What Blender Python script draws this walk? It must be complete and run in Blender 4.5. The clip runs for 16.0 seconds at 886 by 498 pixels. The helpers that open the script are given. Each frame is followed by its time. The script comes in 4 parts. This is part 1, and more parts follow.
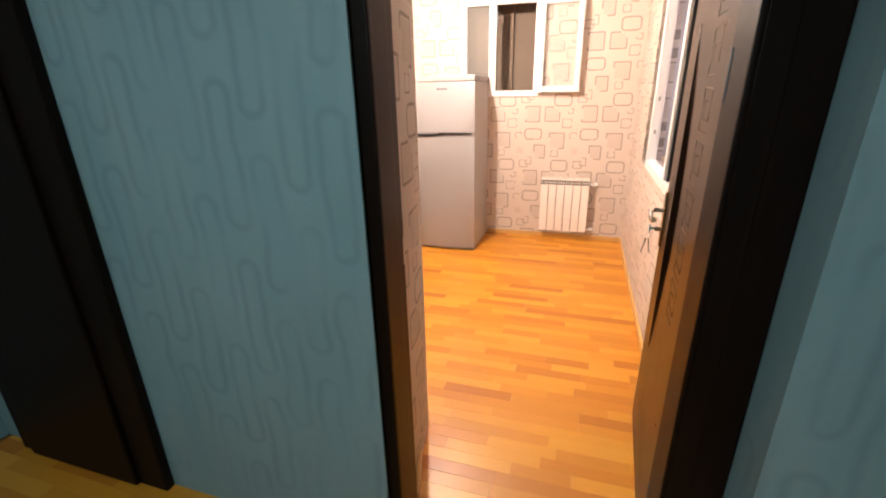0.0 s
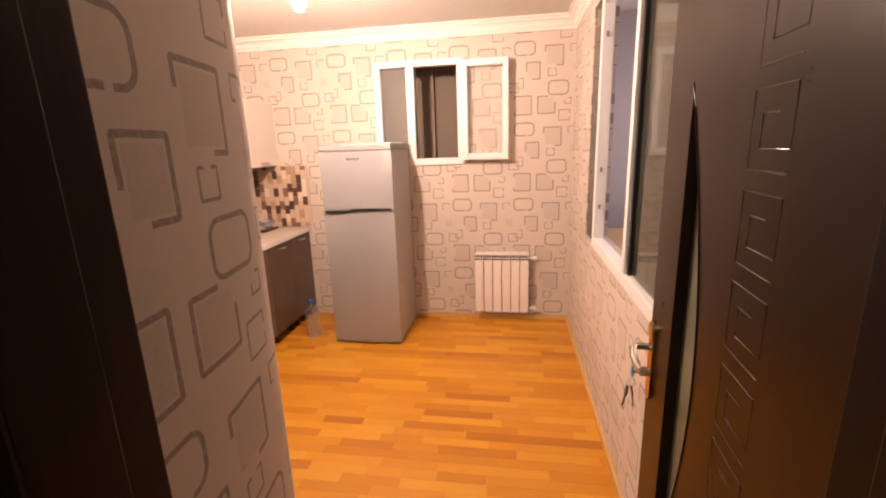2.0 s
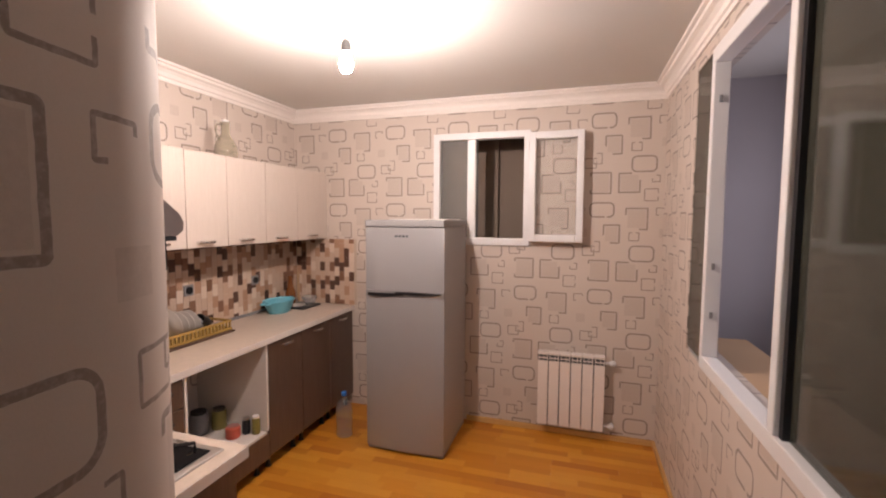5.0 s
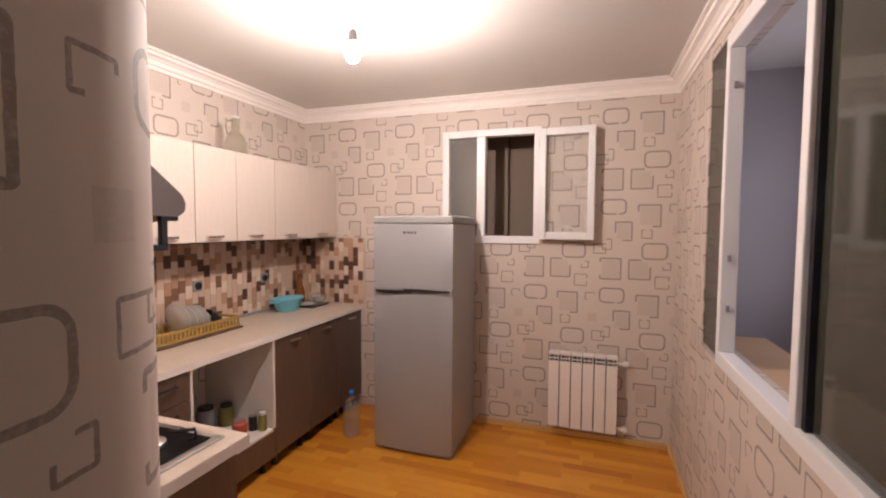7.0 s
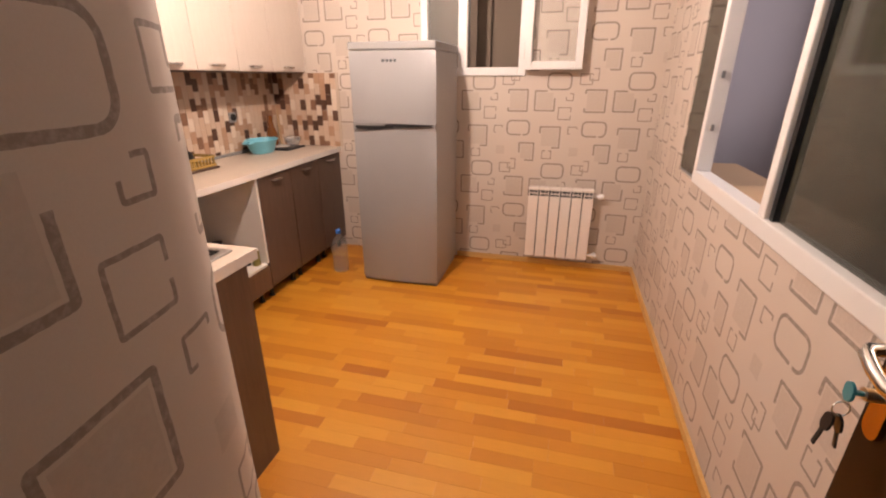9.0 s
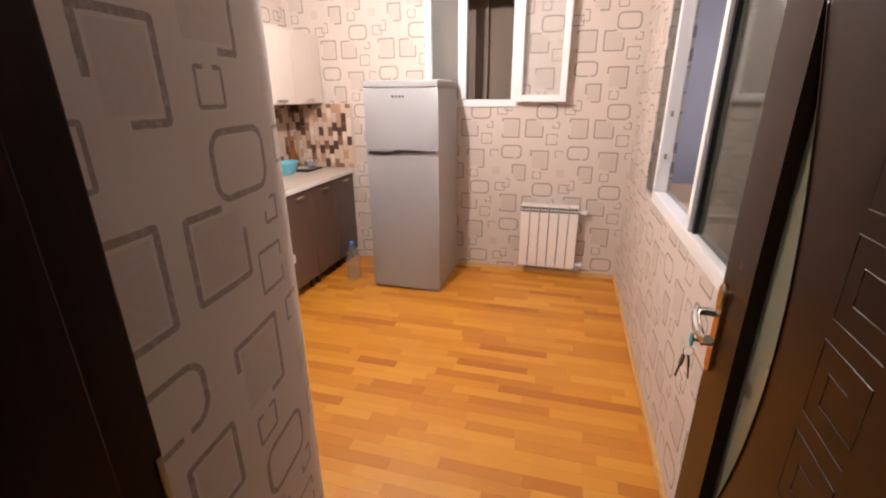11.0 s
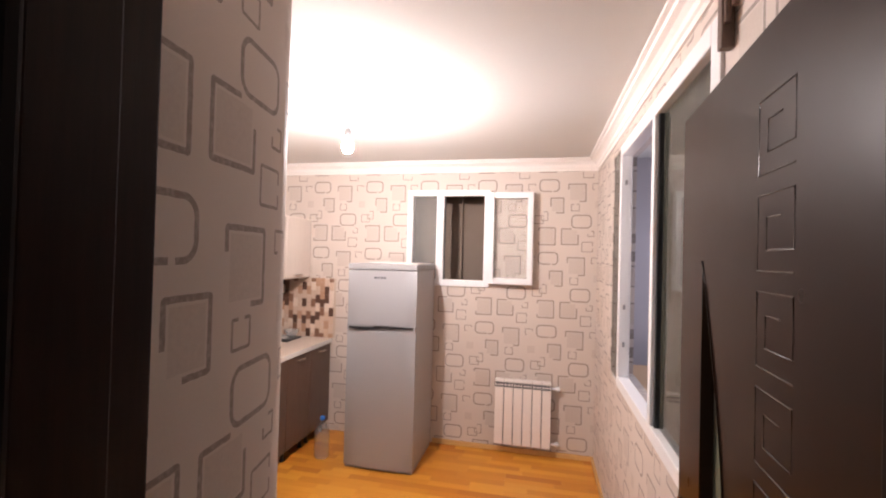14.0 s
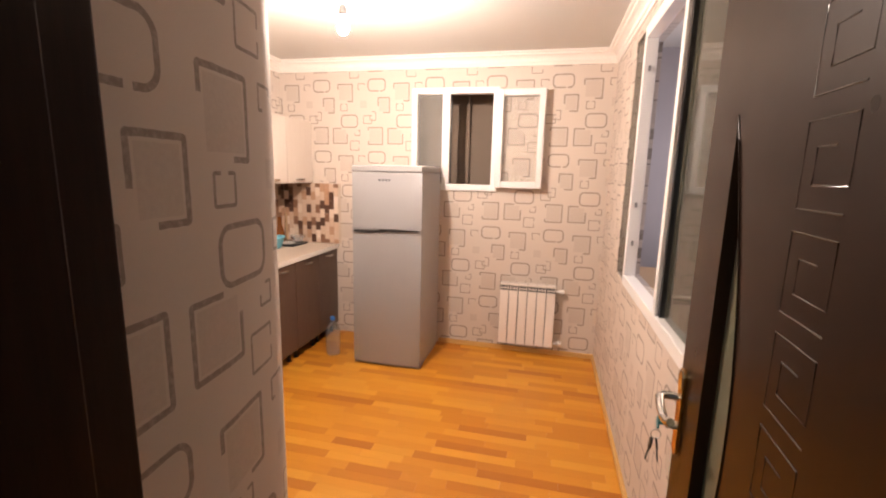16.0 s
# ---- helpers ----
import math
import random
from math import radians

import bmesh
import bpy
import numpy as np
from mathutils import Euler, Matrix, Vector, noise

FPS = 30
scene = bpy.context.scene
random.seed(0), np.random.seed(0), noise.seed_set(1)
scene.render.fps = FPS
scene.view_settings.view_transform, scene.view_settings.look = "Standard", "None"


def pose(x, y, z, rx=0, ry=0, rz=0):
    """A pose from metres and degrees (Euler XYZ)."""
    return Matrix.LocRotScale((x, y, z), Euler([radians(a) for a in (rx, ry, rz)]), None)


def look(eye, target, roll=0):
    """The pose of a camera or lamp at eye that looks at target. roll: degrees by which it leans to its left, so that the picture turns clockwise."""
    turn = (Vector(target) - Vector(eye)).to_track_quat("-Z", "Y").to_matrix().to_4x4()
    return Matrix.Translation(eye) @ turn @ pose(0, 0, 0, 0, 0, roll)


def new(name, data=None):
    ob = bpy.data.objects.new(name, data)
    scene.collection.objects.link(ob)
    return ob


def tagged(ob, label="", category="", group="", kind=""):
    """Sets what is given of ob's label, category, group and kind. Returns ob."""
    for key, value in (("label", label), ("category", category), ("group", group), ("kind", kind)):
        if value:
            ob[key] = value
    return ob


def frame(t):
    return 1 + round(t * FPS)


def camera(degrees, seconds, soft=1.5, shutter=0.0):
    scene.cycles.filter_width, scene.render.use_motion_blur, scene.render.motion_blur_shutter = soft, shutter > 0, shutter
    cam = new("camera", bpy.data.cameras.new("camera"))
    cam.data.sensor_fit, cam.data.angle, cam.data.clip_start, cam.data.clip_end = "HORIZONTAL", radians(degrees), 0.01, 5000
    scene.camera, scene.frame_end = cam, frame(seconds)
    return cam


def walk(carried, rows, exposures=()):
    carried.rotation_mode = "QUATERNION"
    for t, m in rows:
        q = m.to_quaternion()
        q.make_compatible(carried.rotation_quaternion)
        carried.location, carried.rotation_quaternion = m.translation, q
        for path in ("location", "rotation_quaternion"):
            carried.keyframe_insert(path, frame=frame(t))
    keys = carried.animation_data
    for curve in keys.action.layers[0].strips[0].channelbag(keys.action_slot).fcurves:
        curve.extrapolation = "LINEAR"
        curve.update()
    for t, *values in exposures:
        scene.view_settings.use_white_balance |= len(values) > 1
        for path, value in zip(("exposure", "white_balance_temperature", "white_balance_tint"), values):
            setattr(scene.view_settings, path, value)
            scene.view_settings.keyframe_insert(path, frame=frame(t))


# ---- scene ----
cam = camera(90.7, 16.0, soft=2.1)
PATH = [
    (0, (0.118, 0.079, 1.605), (-0.449, 1.866, 0.91), -1.2),
    (0.5, (0.135, 0.316, 1.625), (-0.391, 2.134, 0.976), -1.5),
    (1, (0.101, 0.492, 1.645), (-0.366, 2.339, 1.037), -2.1),
    (1.5, (0.045, 0.681, 1.677), (-0.273, 2.586, 1.158), -2.2),
    (2, (0.082, 0.838, 1.675), (-0.233, 2.758, 1.211), -1.9),
    (2.5, (0.135, 1.011, 1.68), (-0.329, 2.914, 1.276), -0.2),
    (3, (0.119, 1.141, 1.689), (-0.372, 3.046, 1.329), -0.3),
    (3.5, (-0.002, 1.267, 1.696), (-0.478, 3.185, 1.387), -0.3),
    (4, (-0.01, 1.339, 1.676), (-0.5, 3.259, 1.405), -0.3),
    (4.5, (-0.015, 1.361, 1.706), (-0.508, 3.284, 1.462), 0.3),
    (4.7, (0.002, 1.366, 1.718), (-0.557, 3.276, 1.516), 0.3),
    (6.8, (0.034, 1.403, 1.653), (-0.61, 3.296, 1.625), 0.4),
    (7, (0.029, 1.407, 1.636), (-0.615, 3.297, 1.529), 0.3),
    (7.5, (0.012, 1.409, 1.597), (-0.619, 3.283, 1.297), 0.4),
    (8, (-0.005, 1.407, 1.556), (-0.621, 3.254, 1.097), 0.2),
    (8.5, (-0.026, 1.399, 1.515), (-0.61, 3.208, 0.896), 0.1),
    (9, (-0.055, 1.347, 1.484), (-0.531, 3.147, 0.754), -0.1),
    (9.2, (-0.047, 1.328, 1.481), (-0.51, 3.124, 0.734), -0.4),
    (11.3, (0.087, 0.912, 1.631), (-0.425, 2.742, 1.005), -0.2),
    (11.5, (0.069, 0.887, 1.644), (-0.409, 2.741, 1.066), -0.4),
    (12, (0.047, 0.833, 1.67), (-0.305, 2.742, 1.191), 0.1),
    (12.5, (0.053, 0.813, 1.701), (-0.281, 2.754, 1.352), 0.3),
    (13, (0.081, 0.815, 1.75), (-0.294, 2.774, 1.607), 1.6),
    (13.5, (0.103, 0.812, 1.776), (-0.325, 2.766, 1.743), 1.5),
    (14, (0.106, 0.809, 1.786), (-0.328, 2.761, 1.814), 1.5),
    (14.5, (0.104, 0.818, 1.779), (-0.333, 2.768, 1.84), 1.5),
    (15, (0.097, 0.84, 1.755), (-0.342, 2.79, 1.816), 1.6),
    (15.5, (0.095, 0.864, 1.715), (-0.36, 2.808, 1.6), 2.0),
    (16, (0.102, 0.883, 1.66), (-0.347, 2.8, 1.314), 1.4),
]
EXPOSURES = [(0.0, 0.80, 7000, 11), (0.5, 0.40, 7500, 17), (1.0, 0.38, 7900, 20), (1.5, 0.28, 8000, 21), (2.5, 0.08, 7500, 20), (3.5, -0.32, 6600, 15), (4.5, -0.68, 6350, 12), (7.0, -0.65, 6250, 11),
             (8.0, -0.42, 6650, 12), (9.0, -0.08, 6900, 12), (11.5, 0.10, 5650, 5), (12.5, 0.08, 5550, 6), (14.5, 0.02, 6050, 9), (16.0, 0.15, 6800, 9)]
walk(cam, [(t, look(eye, target, roll)) for t, eye, target, roll in PATH], EXPOSURES)

# where the wallpaper's repeat starts on each wall
PAPER_BACK = (-0.386, 1.12)
PAPER_RIGHT = (2.571, 0.812)
PAPER_REVEAL = (1.355, 1.82)
PAPER_LEFT = (3.77, 1.92)

# ---------------------------------------------------------------- light
world = bpy.data.worlds.new("night")
scene.world = world
world.use_nodes = True
world.node_tree.nodes["Background"].inputs[0].default_value = (0.02, 0.025, 0.04, 1)
world.node_tree.nodes["Background"].inputs[1].default_value = 0.3
BULB = (-1.02, 3.20, 2.42)
BULB_POWER = 3000.0
HALL_FILL_POWER = 230.0
# dusk light in the outer window of the side room
dusk = new("dusk_window_light", bpy.data.lights.new("dusk_window_light", "AREA"))
dusk.data.shape, dusk.data.size, dusk.data.size_y = "RECTANGLE", 1.3, 1.2
dusk.data.energy, dusk.data.color = 12.0, (0.95, 0.88, 1.0)
dusk.matrix_world = look((1.47, 3.9, 1.75), (0.4, 3.9, 1.75))

# ---------------------------------------------------------------- materials


class Nodes:
    """A small builder of node materials."""

    def __init__(self, name):
        self.mat = bpy.data.materials.new(name)
        self.mat.use_nodes = True
        self.t = self.mat.node_tree
        self.b = self.t.nodes["Principled BSDF"]

    def put(self, socket, value):
        if isinstance(value, bpy.types.NodeSocket):
            self.t.links.new(value, socket)
        else:
            socket.default_value = value

    def math(self, op, a, b=0.0, c=0.0, clamp=False):
        n = self.t.nodes.new("ShaderNodeMath")
        n.operation, n.use_clamp = op, clamp
        for s, v in zip(n.inputs, (a, b, c)):
            self.put(s, v)
        return n.outputs[0]

    def node(self, kind, out=0, **ins):
        n = self.t.nodes.new(kind)
        for key, v in ins.items():
            self.put(n.inputs[key.replace("_", " ")], v)
        return n.outputs[out]

    def coords(self):
        return self.t.nodes.new("ShaderNodeTexCoord").outputs["Object"]

    def world_pos(self):
        return self.t.nodes.new("ShaderNodeNewGeometry").outputs["Position"]

    def stretch(self, vec, sx, sy, sz):
        n = self.t.nodes.new("ShaderNodeMapping")
        self.put(n.inputs["Vector"], vec)
        n.inputs["Scale"].default_value = (sx, sy, sz)
        return n.outputs[0]

    def noise(self, vec, scale, detail=4.0, rough=0.55):
        n = self.t.nodes.new("ShaderNodeTexNoise")
        self.put(n.inputs["Vector"], vec)
        n.inputs["Scale"].default_value = scale
        n.inputs["Detail"].default_value = detail
        n.inputs["Roughness"].default_value = rough
        return n.outputs["Fac"]

    def ramp(self, fac, stops):
        n = self.t.nodes.new("ShaderNodeValToRGB")
        self.put(n.inputs[0], fac)
        el = n.color_ramp.elements
        while len(el) < len(stops):
            el.new(0.5)
        for e, (p, c) in zip(el, stops):
            e.position, e.color = p, (*c, 1) if len(c) == 3 else c
        return n.outputs[0]

    def mix(self, fac, a, b, mode="MIX"):
        n = self.t.nodes.new("ShaderNodeMix")
        n.data_type, n.blend_type = "RGBA", mode
        self.put(n.inputs[0], fac)
        for s, v in ((n.inputs[6], a), (n.inputs[7], b)):
            self.put(s, (*v, 1) if isinstance(v, tuple) and len(v) == 3 else v)
        return n.outputs[2]

    def bump(self, height, strength, distance=0.002):
        n = self.t.nodes.new("ShaderNodeBump")
        self.put(n.inputs["Height"], height)
        n.inputs["Strength"].default_value = strength
        n.inputs["Distance"].default_value = distance
        self.t.links.new(n.outputs[0], self.b.inputs["Normal"])

    def set(self, **kw):
        for key, v in kw.items():
            s = self.b.inputs[key.replace("_", " ")]
            self.put(s, (*v, 1) if isinstance(v, tuple) and len(v) == 3 else v)
        return self.mat


def plain(name, colour, rough=0.5, metal=0.0, vary=0.08, scale=9.0, bump=0.1, grain=120.0, coat=0.0):
    """A painted, moulded or metal surface with slight blotches and fine grain."""
    m = Nodes(name)
    p = m.coords()
    big = m.noise(p, scale)
    fine = m.noise(p, grain, 2.0)
    c = m.mix(big, tuple(v * (1 - vary) for v in colour), tuple(min(1, v * (1 + vary)) for v in colour))
    m.bump(fine, bump, 0.0006)
    r = m.math("MULTIPLY_ADD", big, 0.14, rough - 0.07)
    return m.set(Base_Color=c, Roughness=r, Metallic=metal, Coat_Weight=coat)


def emitter(name, colour, strength):
    m = Nodes(name)
    return m.set(Base_Color=colour, Emission_Color=colour, Emission_Strength=strength)


def clear(name, tint, rough=0.02, alpha=0.25, ior=1.45):
    """Pane glass: part see-through, with a mirror-like surface."""
    m = Nodes(name)
    p = m.coords()
    smear = m.noise(m.stretch(p, 1, 1, 0.5), 5.0)
    return m.set(Base_Color=tint, Roughness=m.math("MULTIPLY_ADD", smear, 0.06, rough), Alpha=alpha, IOR=ior, Specular_IOR_Level=0.6)


def real_glass(name, tint):
    m = Nodes(name)
    return m.set(Base_Color=tint, Roughness=0.03, Transmission_Weight=1.0, IOR=1.3)


def ring_group():
    """Outline of a rounded rectangle, with a rectangular break, repeated over the wallpaper's repeat."""
    g = bpy.data.node_groups.new("ring", "ShaderNodeTree")
    names = ["u", "v", "cx", "cy", "hw", "hh", "r", "line", "bx", "by", "bw", "bh"]
    for n in names:
        g.interface.new_socket(n, in_out="INPUT", socket_type="NodeSocketFloat")
    g.interface.new_socket("outline", in_out="OUTPUT", socket_type="NodeSocketFloat")
    g.interface.new_socket("inside", in_out="OUTPUT", socket_type="NodeSocketFloat")
    gi, go = g.nodes.new("NodeGroupInput"), g.nodes.new("NodeGroupOutput")

    def mt(op, a, b=0.0, c=0.0):
        n = g.nodes.new("ShaderNodeMath")
        n.operation = op
        for s, v in zip(n.inputs, (a, b, c)):
            if isinstance(v, (int, float)):
                s.default_value = v
            else:
                g.links.new(v, s)
        return n.outputs[0]

    i = {n: gi.outputs[n] for n in names}
    px = mt("WRAP", mt("SUBTRACT", i["u"], i["cx"]), TILE_W / 2, -TILE_W / 2)
    py = mt("WRAP", mt("SUBTRACT", i["v"], i["cy"]), TILE_H / 2, -TILE_H / 2)

    def box(x, y, hw, hh, r):
        qx = mt("SUBTRACT", mt("ABSOLUTE", x), mt("SUBTRACT", hw, r))
        qy = mt("SUBTRACT", mt("ABSOLUTE", y), mt("SUBTRACT", hh, r))
        ax, ay = mt("MAXIMUM", qx, 0), mt("MAXIMUM", qy, 0)
        out = mt("SQRT", mt("ADD", mt("MULTIPLY", ax, ax), mt("MULTIPLY", ay, ay)))
        return mt("SUBTRACT", mt("ADD", out, mt("MINIMUM", mt("MAXIMUM", qx, qy), 0)), r)

    d = box(px, py, i["hw"], i["hh"], i["r"])
    cut = box(mt("SUBTRACT", px, i["bx"]), mt("SUBTRACT", py, i["by"]), i["bw"], i["bh"], 0.0)
    line = mt("LESS_THAN", mt("ABSOLUTE", d), i["line"])
    g.links.new(mt("MULTIPLY", line, mt("GREATER_THAN", cut, 0)), go.inputs["outline"])
    g.links.new(mt("LESS_THAN", d, -0.012), go.inputs["inside"])
    return g


TILE_W, TILE_H = 0.563, 0.663
RING = ring_group()
# centre, half size, corner radius, break centre and half size, filled patch
MOTIFS = [
    (0.000, 0.000, 0.085, 0.053, 0.034, 0.03, -0.053, 0.008, 0.02, 0),
    (0.285, -0.326, 0.083, 0.056, 0.034, -0.05, 0.03, 0.008, 0.02, 0),
    (0.187, 0.200, 0.072, 0.070, 0.004, 0.06, 0.06, 0.045, 0.04, 1),
    (-0.013, 0.201, 0.072, 0.077, 0.004, -0.06, 0.00, 0.07, 0.05, 1),
    (0.244, -0.067, 0.074, 0.078, 0.004, -0.04, -0.05, 0.06, 0.08, 1),
    (0.338, 0.110, 0.045, 0.043, 0.004, 0.045, 0.0, 0.02, 0.012, 0),
    (0.072, -0.181, 0.056, 0.067, 0.004, -0.04, -0.045, 0.03, 0.035, 1),
    (0.230, -0.200, 0.034, 0.030, 0.004, 0.0, 0.036, 0.012, 0.02, 0),
    (0.472, -0.312, 0.042, 0.036, 0.004, 0.04, 0.02, 0.02, 0.008, 0),
    (0.524, -0.279, 0.030, 0.039, 0.004, -0.03, 0.03, 0.02, 0.03, 0),
    (0.367, 0.228, 0.025, 0.024, 0.003, -0.02, 0.02, 0.02, 0.02, 0),
    (0.408, -0.012, 0.032, 0.026, 0.003, 0.03, -0.03, 0.045, 0.04, 0),
    (0.430, -0.172, 0.045, 0.045, 0.004, 0.0, 0.0, 0.09, 0.09, 1),
]


def wallpaper(name, axis, u0, v0, way=1.0):
    """Pale beige wallpaper with printed rounded and square outlines; axis is the wall's own direction."""
    m = Nodes(name)
    p = m.world_pos()
    n = m.t.nodes.new("ShaderNodeSeparateXYZ")
    m.t.links.new(p, n.inputs[0])
    wob = m.noise(p, 60.0, 2.0)
    u = m.math("MULTIPLY", m.math("SUBTRACT", m.math("MULTIPLY_ADD", wob, 0.003, n.outputs[axis]), u0), way)
    v = m.math("SUBTRACT", m.math("MULTIPLY_ADD", wob, 0.003, n.outputs[2]), v0)
    lines, fills = 0.0, 0.0
    for cx, cy, hw, hh, r, bx, by, bw, bh, fill in MOTIFS:
        g = m.t.nodes.new("ShaderNodeGroup")
        g.node_tree = RING
        for key, val in zip(("u", "v", "cx", "cy", "hw", "hh", "r", "line", "bx", "by", "bw", "bh"),
                            (u, v, cx, cy, hw, hh, r, 0.0060 if hw > 0.05 else 0.0038, bx, by, bw, bh)):
            m.put(g.inputs[key], val)
        lines = m.math("MAXIMUM", lines, g.outputs["outline"])
        if fill:
            fills = m.math("MAXIMUM", fills, g.outputs["inside"])
    worn = m.noise(p, 90.0, 3.0, 0.6)
    cloth = m.noise(m.stretch(p, 1, 1, 0.6), 420.0, 2.0)
    blot = m.noise(p, 2.2)
    base = m.mix(blot, (0.562, 0.484, 0.425), (0.634, 0.553, 0.492))
    base = m.mix(m.math("MULTIPLY", cloth, 0.18), base, (0.345, 0.285, 0.235))
    base = m.mix(m.math("MULTIPLY", fills, m.math("MULTIPLY_ADD", worn, 0.7, 0.05)), base, (0.43, 0.36, 0.31))
    ink = m.math("MULTIPLY", lines, m.ramp(worn, [(0.3, (0.5, 0.5, 0.5)), (0.55, (0.80, 0.80, 0.80))]))
    base = m.mix(ink, base, (0.185, 0.148, 0.124))
    m.bump(m.math("MULTIPLY_ADD", lines, 0.5, cloth), 0.25, 0.0008)
    return m.set(Base_Color=base, Roughness=0.72)


def laminate(name, joined):
    """Honey-coloured three-strip laminate; each strip has its own tone."""
    m = Nodes(name)
    if joined:
        rnd = m.t.nodes.new("ShaderNodeNewGeometry").outputs["Random Per Island"]
    else:
        rnd = m.t.nodes.new("ShaderNodeObjectInfo").outputs["Random"]
    p = m.world_pos()
    shift = m.node("ShaderNodeCombineXYZ", X=m.math("MULTIPLY", rnd, 37.0), Y=m.math("MULTIPLY", rnd, 11.0), Z=0.0)
    add = m.t.nodes.new("ShaderNodeVectorMath")
    m.t.links.new(p, add.inputs[0])
    m.t.links.new(shift, add.inputs[1])
    q = add.outputs[0]
    grain = m.noise(m.stretch(q, 3, 42, 1), 3.0, 6.0, 0.6)
    pores = m.noise(m.stretch(q, 9, 260, 1), 4.0, 2.0)
    tone = m.ramp(rnd, [(0.0, (0.44, 0.140, 0.012)), (0.16, (0.56, 0.215, 0.018)), (0.5, (0.67, 0.285, 0.027)), (0.8, (0.74, 0.350, 0.042)), (1.0, (0.58, 0.215, 0.016))])
    c = m.mix(m.math("MULTIPLY", grain, 0.55), tone, m.mix(0.6, tone, (0.30, 0.10, 0.02)))
    c = m.mix(m.math("MULTIPLY", pores, 0.16), c, (0.25, 0.09, 0.02))
    m.bump(m.math("ADD", grain, pores), 0.06, 0.0006)
    return m.set(Base_Color=c, Roughness=m.math("MULTIPLY_ADD", grain, 0.12, 0.30), Specular_IOR_Level=0.4)


def dark_wood(name, a, b, rough=0.3, along=2, coat=0.0, gloss=0.5, relief=0.12):
    """Stained wood with grain along the given axis."""
    m = Nodes(name)
    s = [26.0, 26.0, 26.0]
    s[along] = 1.6
    p = m.coords()
    grain = m.noise(m.stretch(p, *s), 2.4, 6.0, 0.62)
    pores = m.noise(m.stretch(p, *[v * 6 for v in s]), 2.0, 2.0)
    c = m.mix(m.ramp(grain, [(0.3, (0, 0, 0)), (0.7, (1, 1, 1))]), a, b)
    c = m.mix(m.math("MULTIPLY", pores, 0.3), c, tuple(v * 0.5 for v in a))
    m.bump(m.math("ADD", grain, pores), relief, 0.0008)
    return m.set(Base_Color=c, Roughness=m.math("MULTIPLY_ADD", pores, 0.12, rough - 0.05), Coat_Weight=coat, Specular_IOR_Level=gloss)


def tile_material(name):
    """Glazed mosaic: cream, tan, brown and dark umber pieces at random."""
    m = Nodes(name)
    rnd = m.t.nodes.new("ShaderNodeObjectInfo").outputs["Random"]
    isl = m.t.nodes.new("ShaderNodeNewGeometry").outputs["Random Per Island"]
    mixd = m.math("FRACT", m.math("ADD", rnd, m.math("MULTIPLY", isl, 7.31)))
    n = m.t.nodes.new("ShaderNodeValToRGB")
    n.color_ramp.interpolation = "CONSTANT"
    m.put(n.inputs[0], mixd)
    stops = [(0, (0.60, 0.46, 0.36)), (0.2, (0.46, 0.28, 0.18)), (0.36, (0.72, 0.60, 0.50)), (0.52, (0.22, 0.11, 0.065)), (0.64, (0.075, 0.032, 0.020)), (0.82, (0.60, 0.44, 0.33))]
    el = n.color_ramp.elements
    while len(el) < len(stops):
        el.new(0.5)
    for e, (p, c) in zip(el, stops):
        e.position, e.color = p, (*c, 1)
    vein = m.noise(m.stretch(m.world_pos(), 90, 90, 8), 1.5, 4.0)
    c = m.mix(m.math("MULTIPLY", vein, 0.2), n.outputs[0], (0.26, 0.17, 0.12))
    m.bump(vein, 0.08, 0.0006)
    return m.set(Base_Color=c, Roughness=0.28)


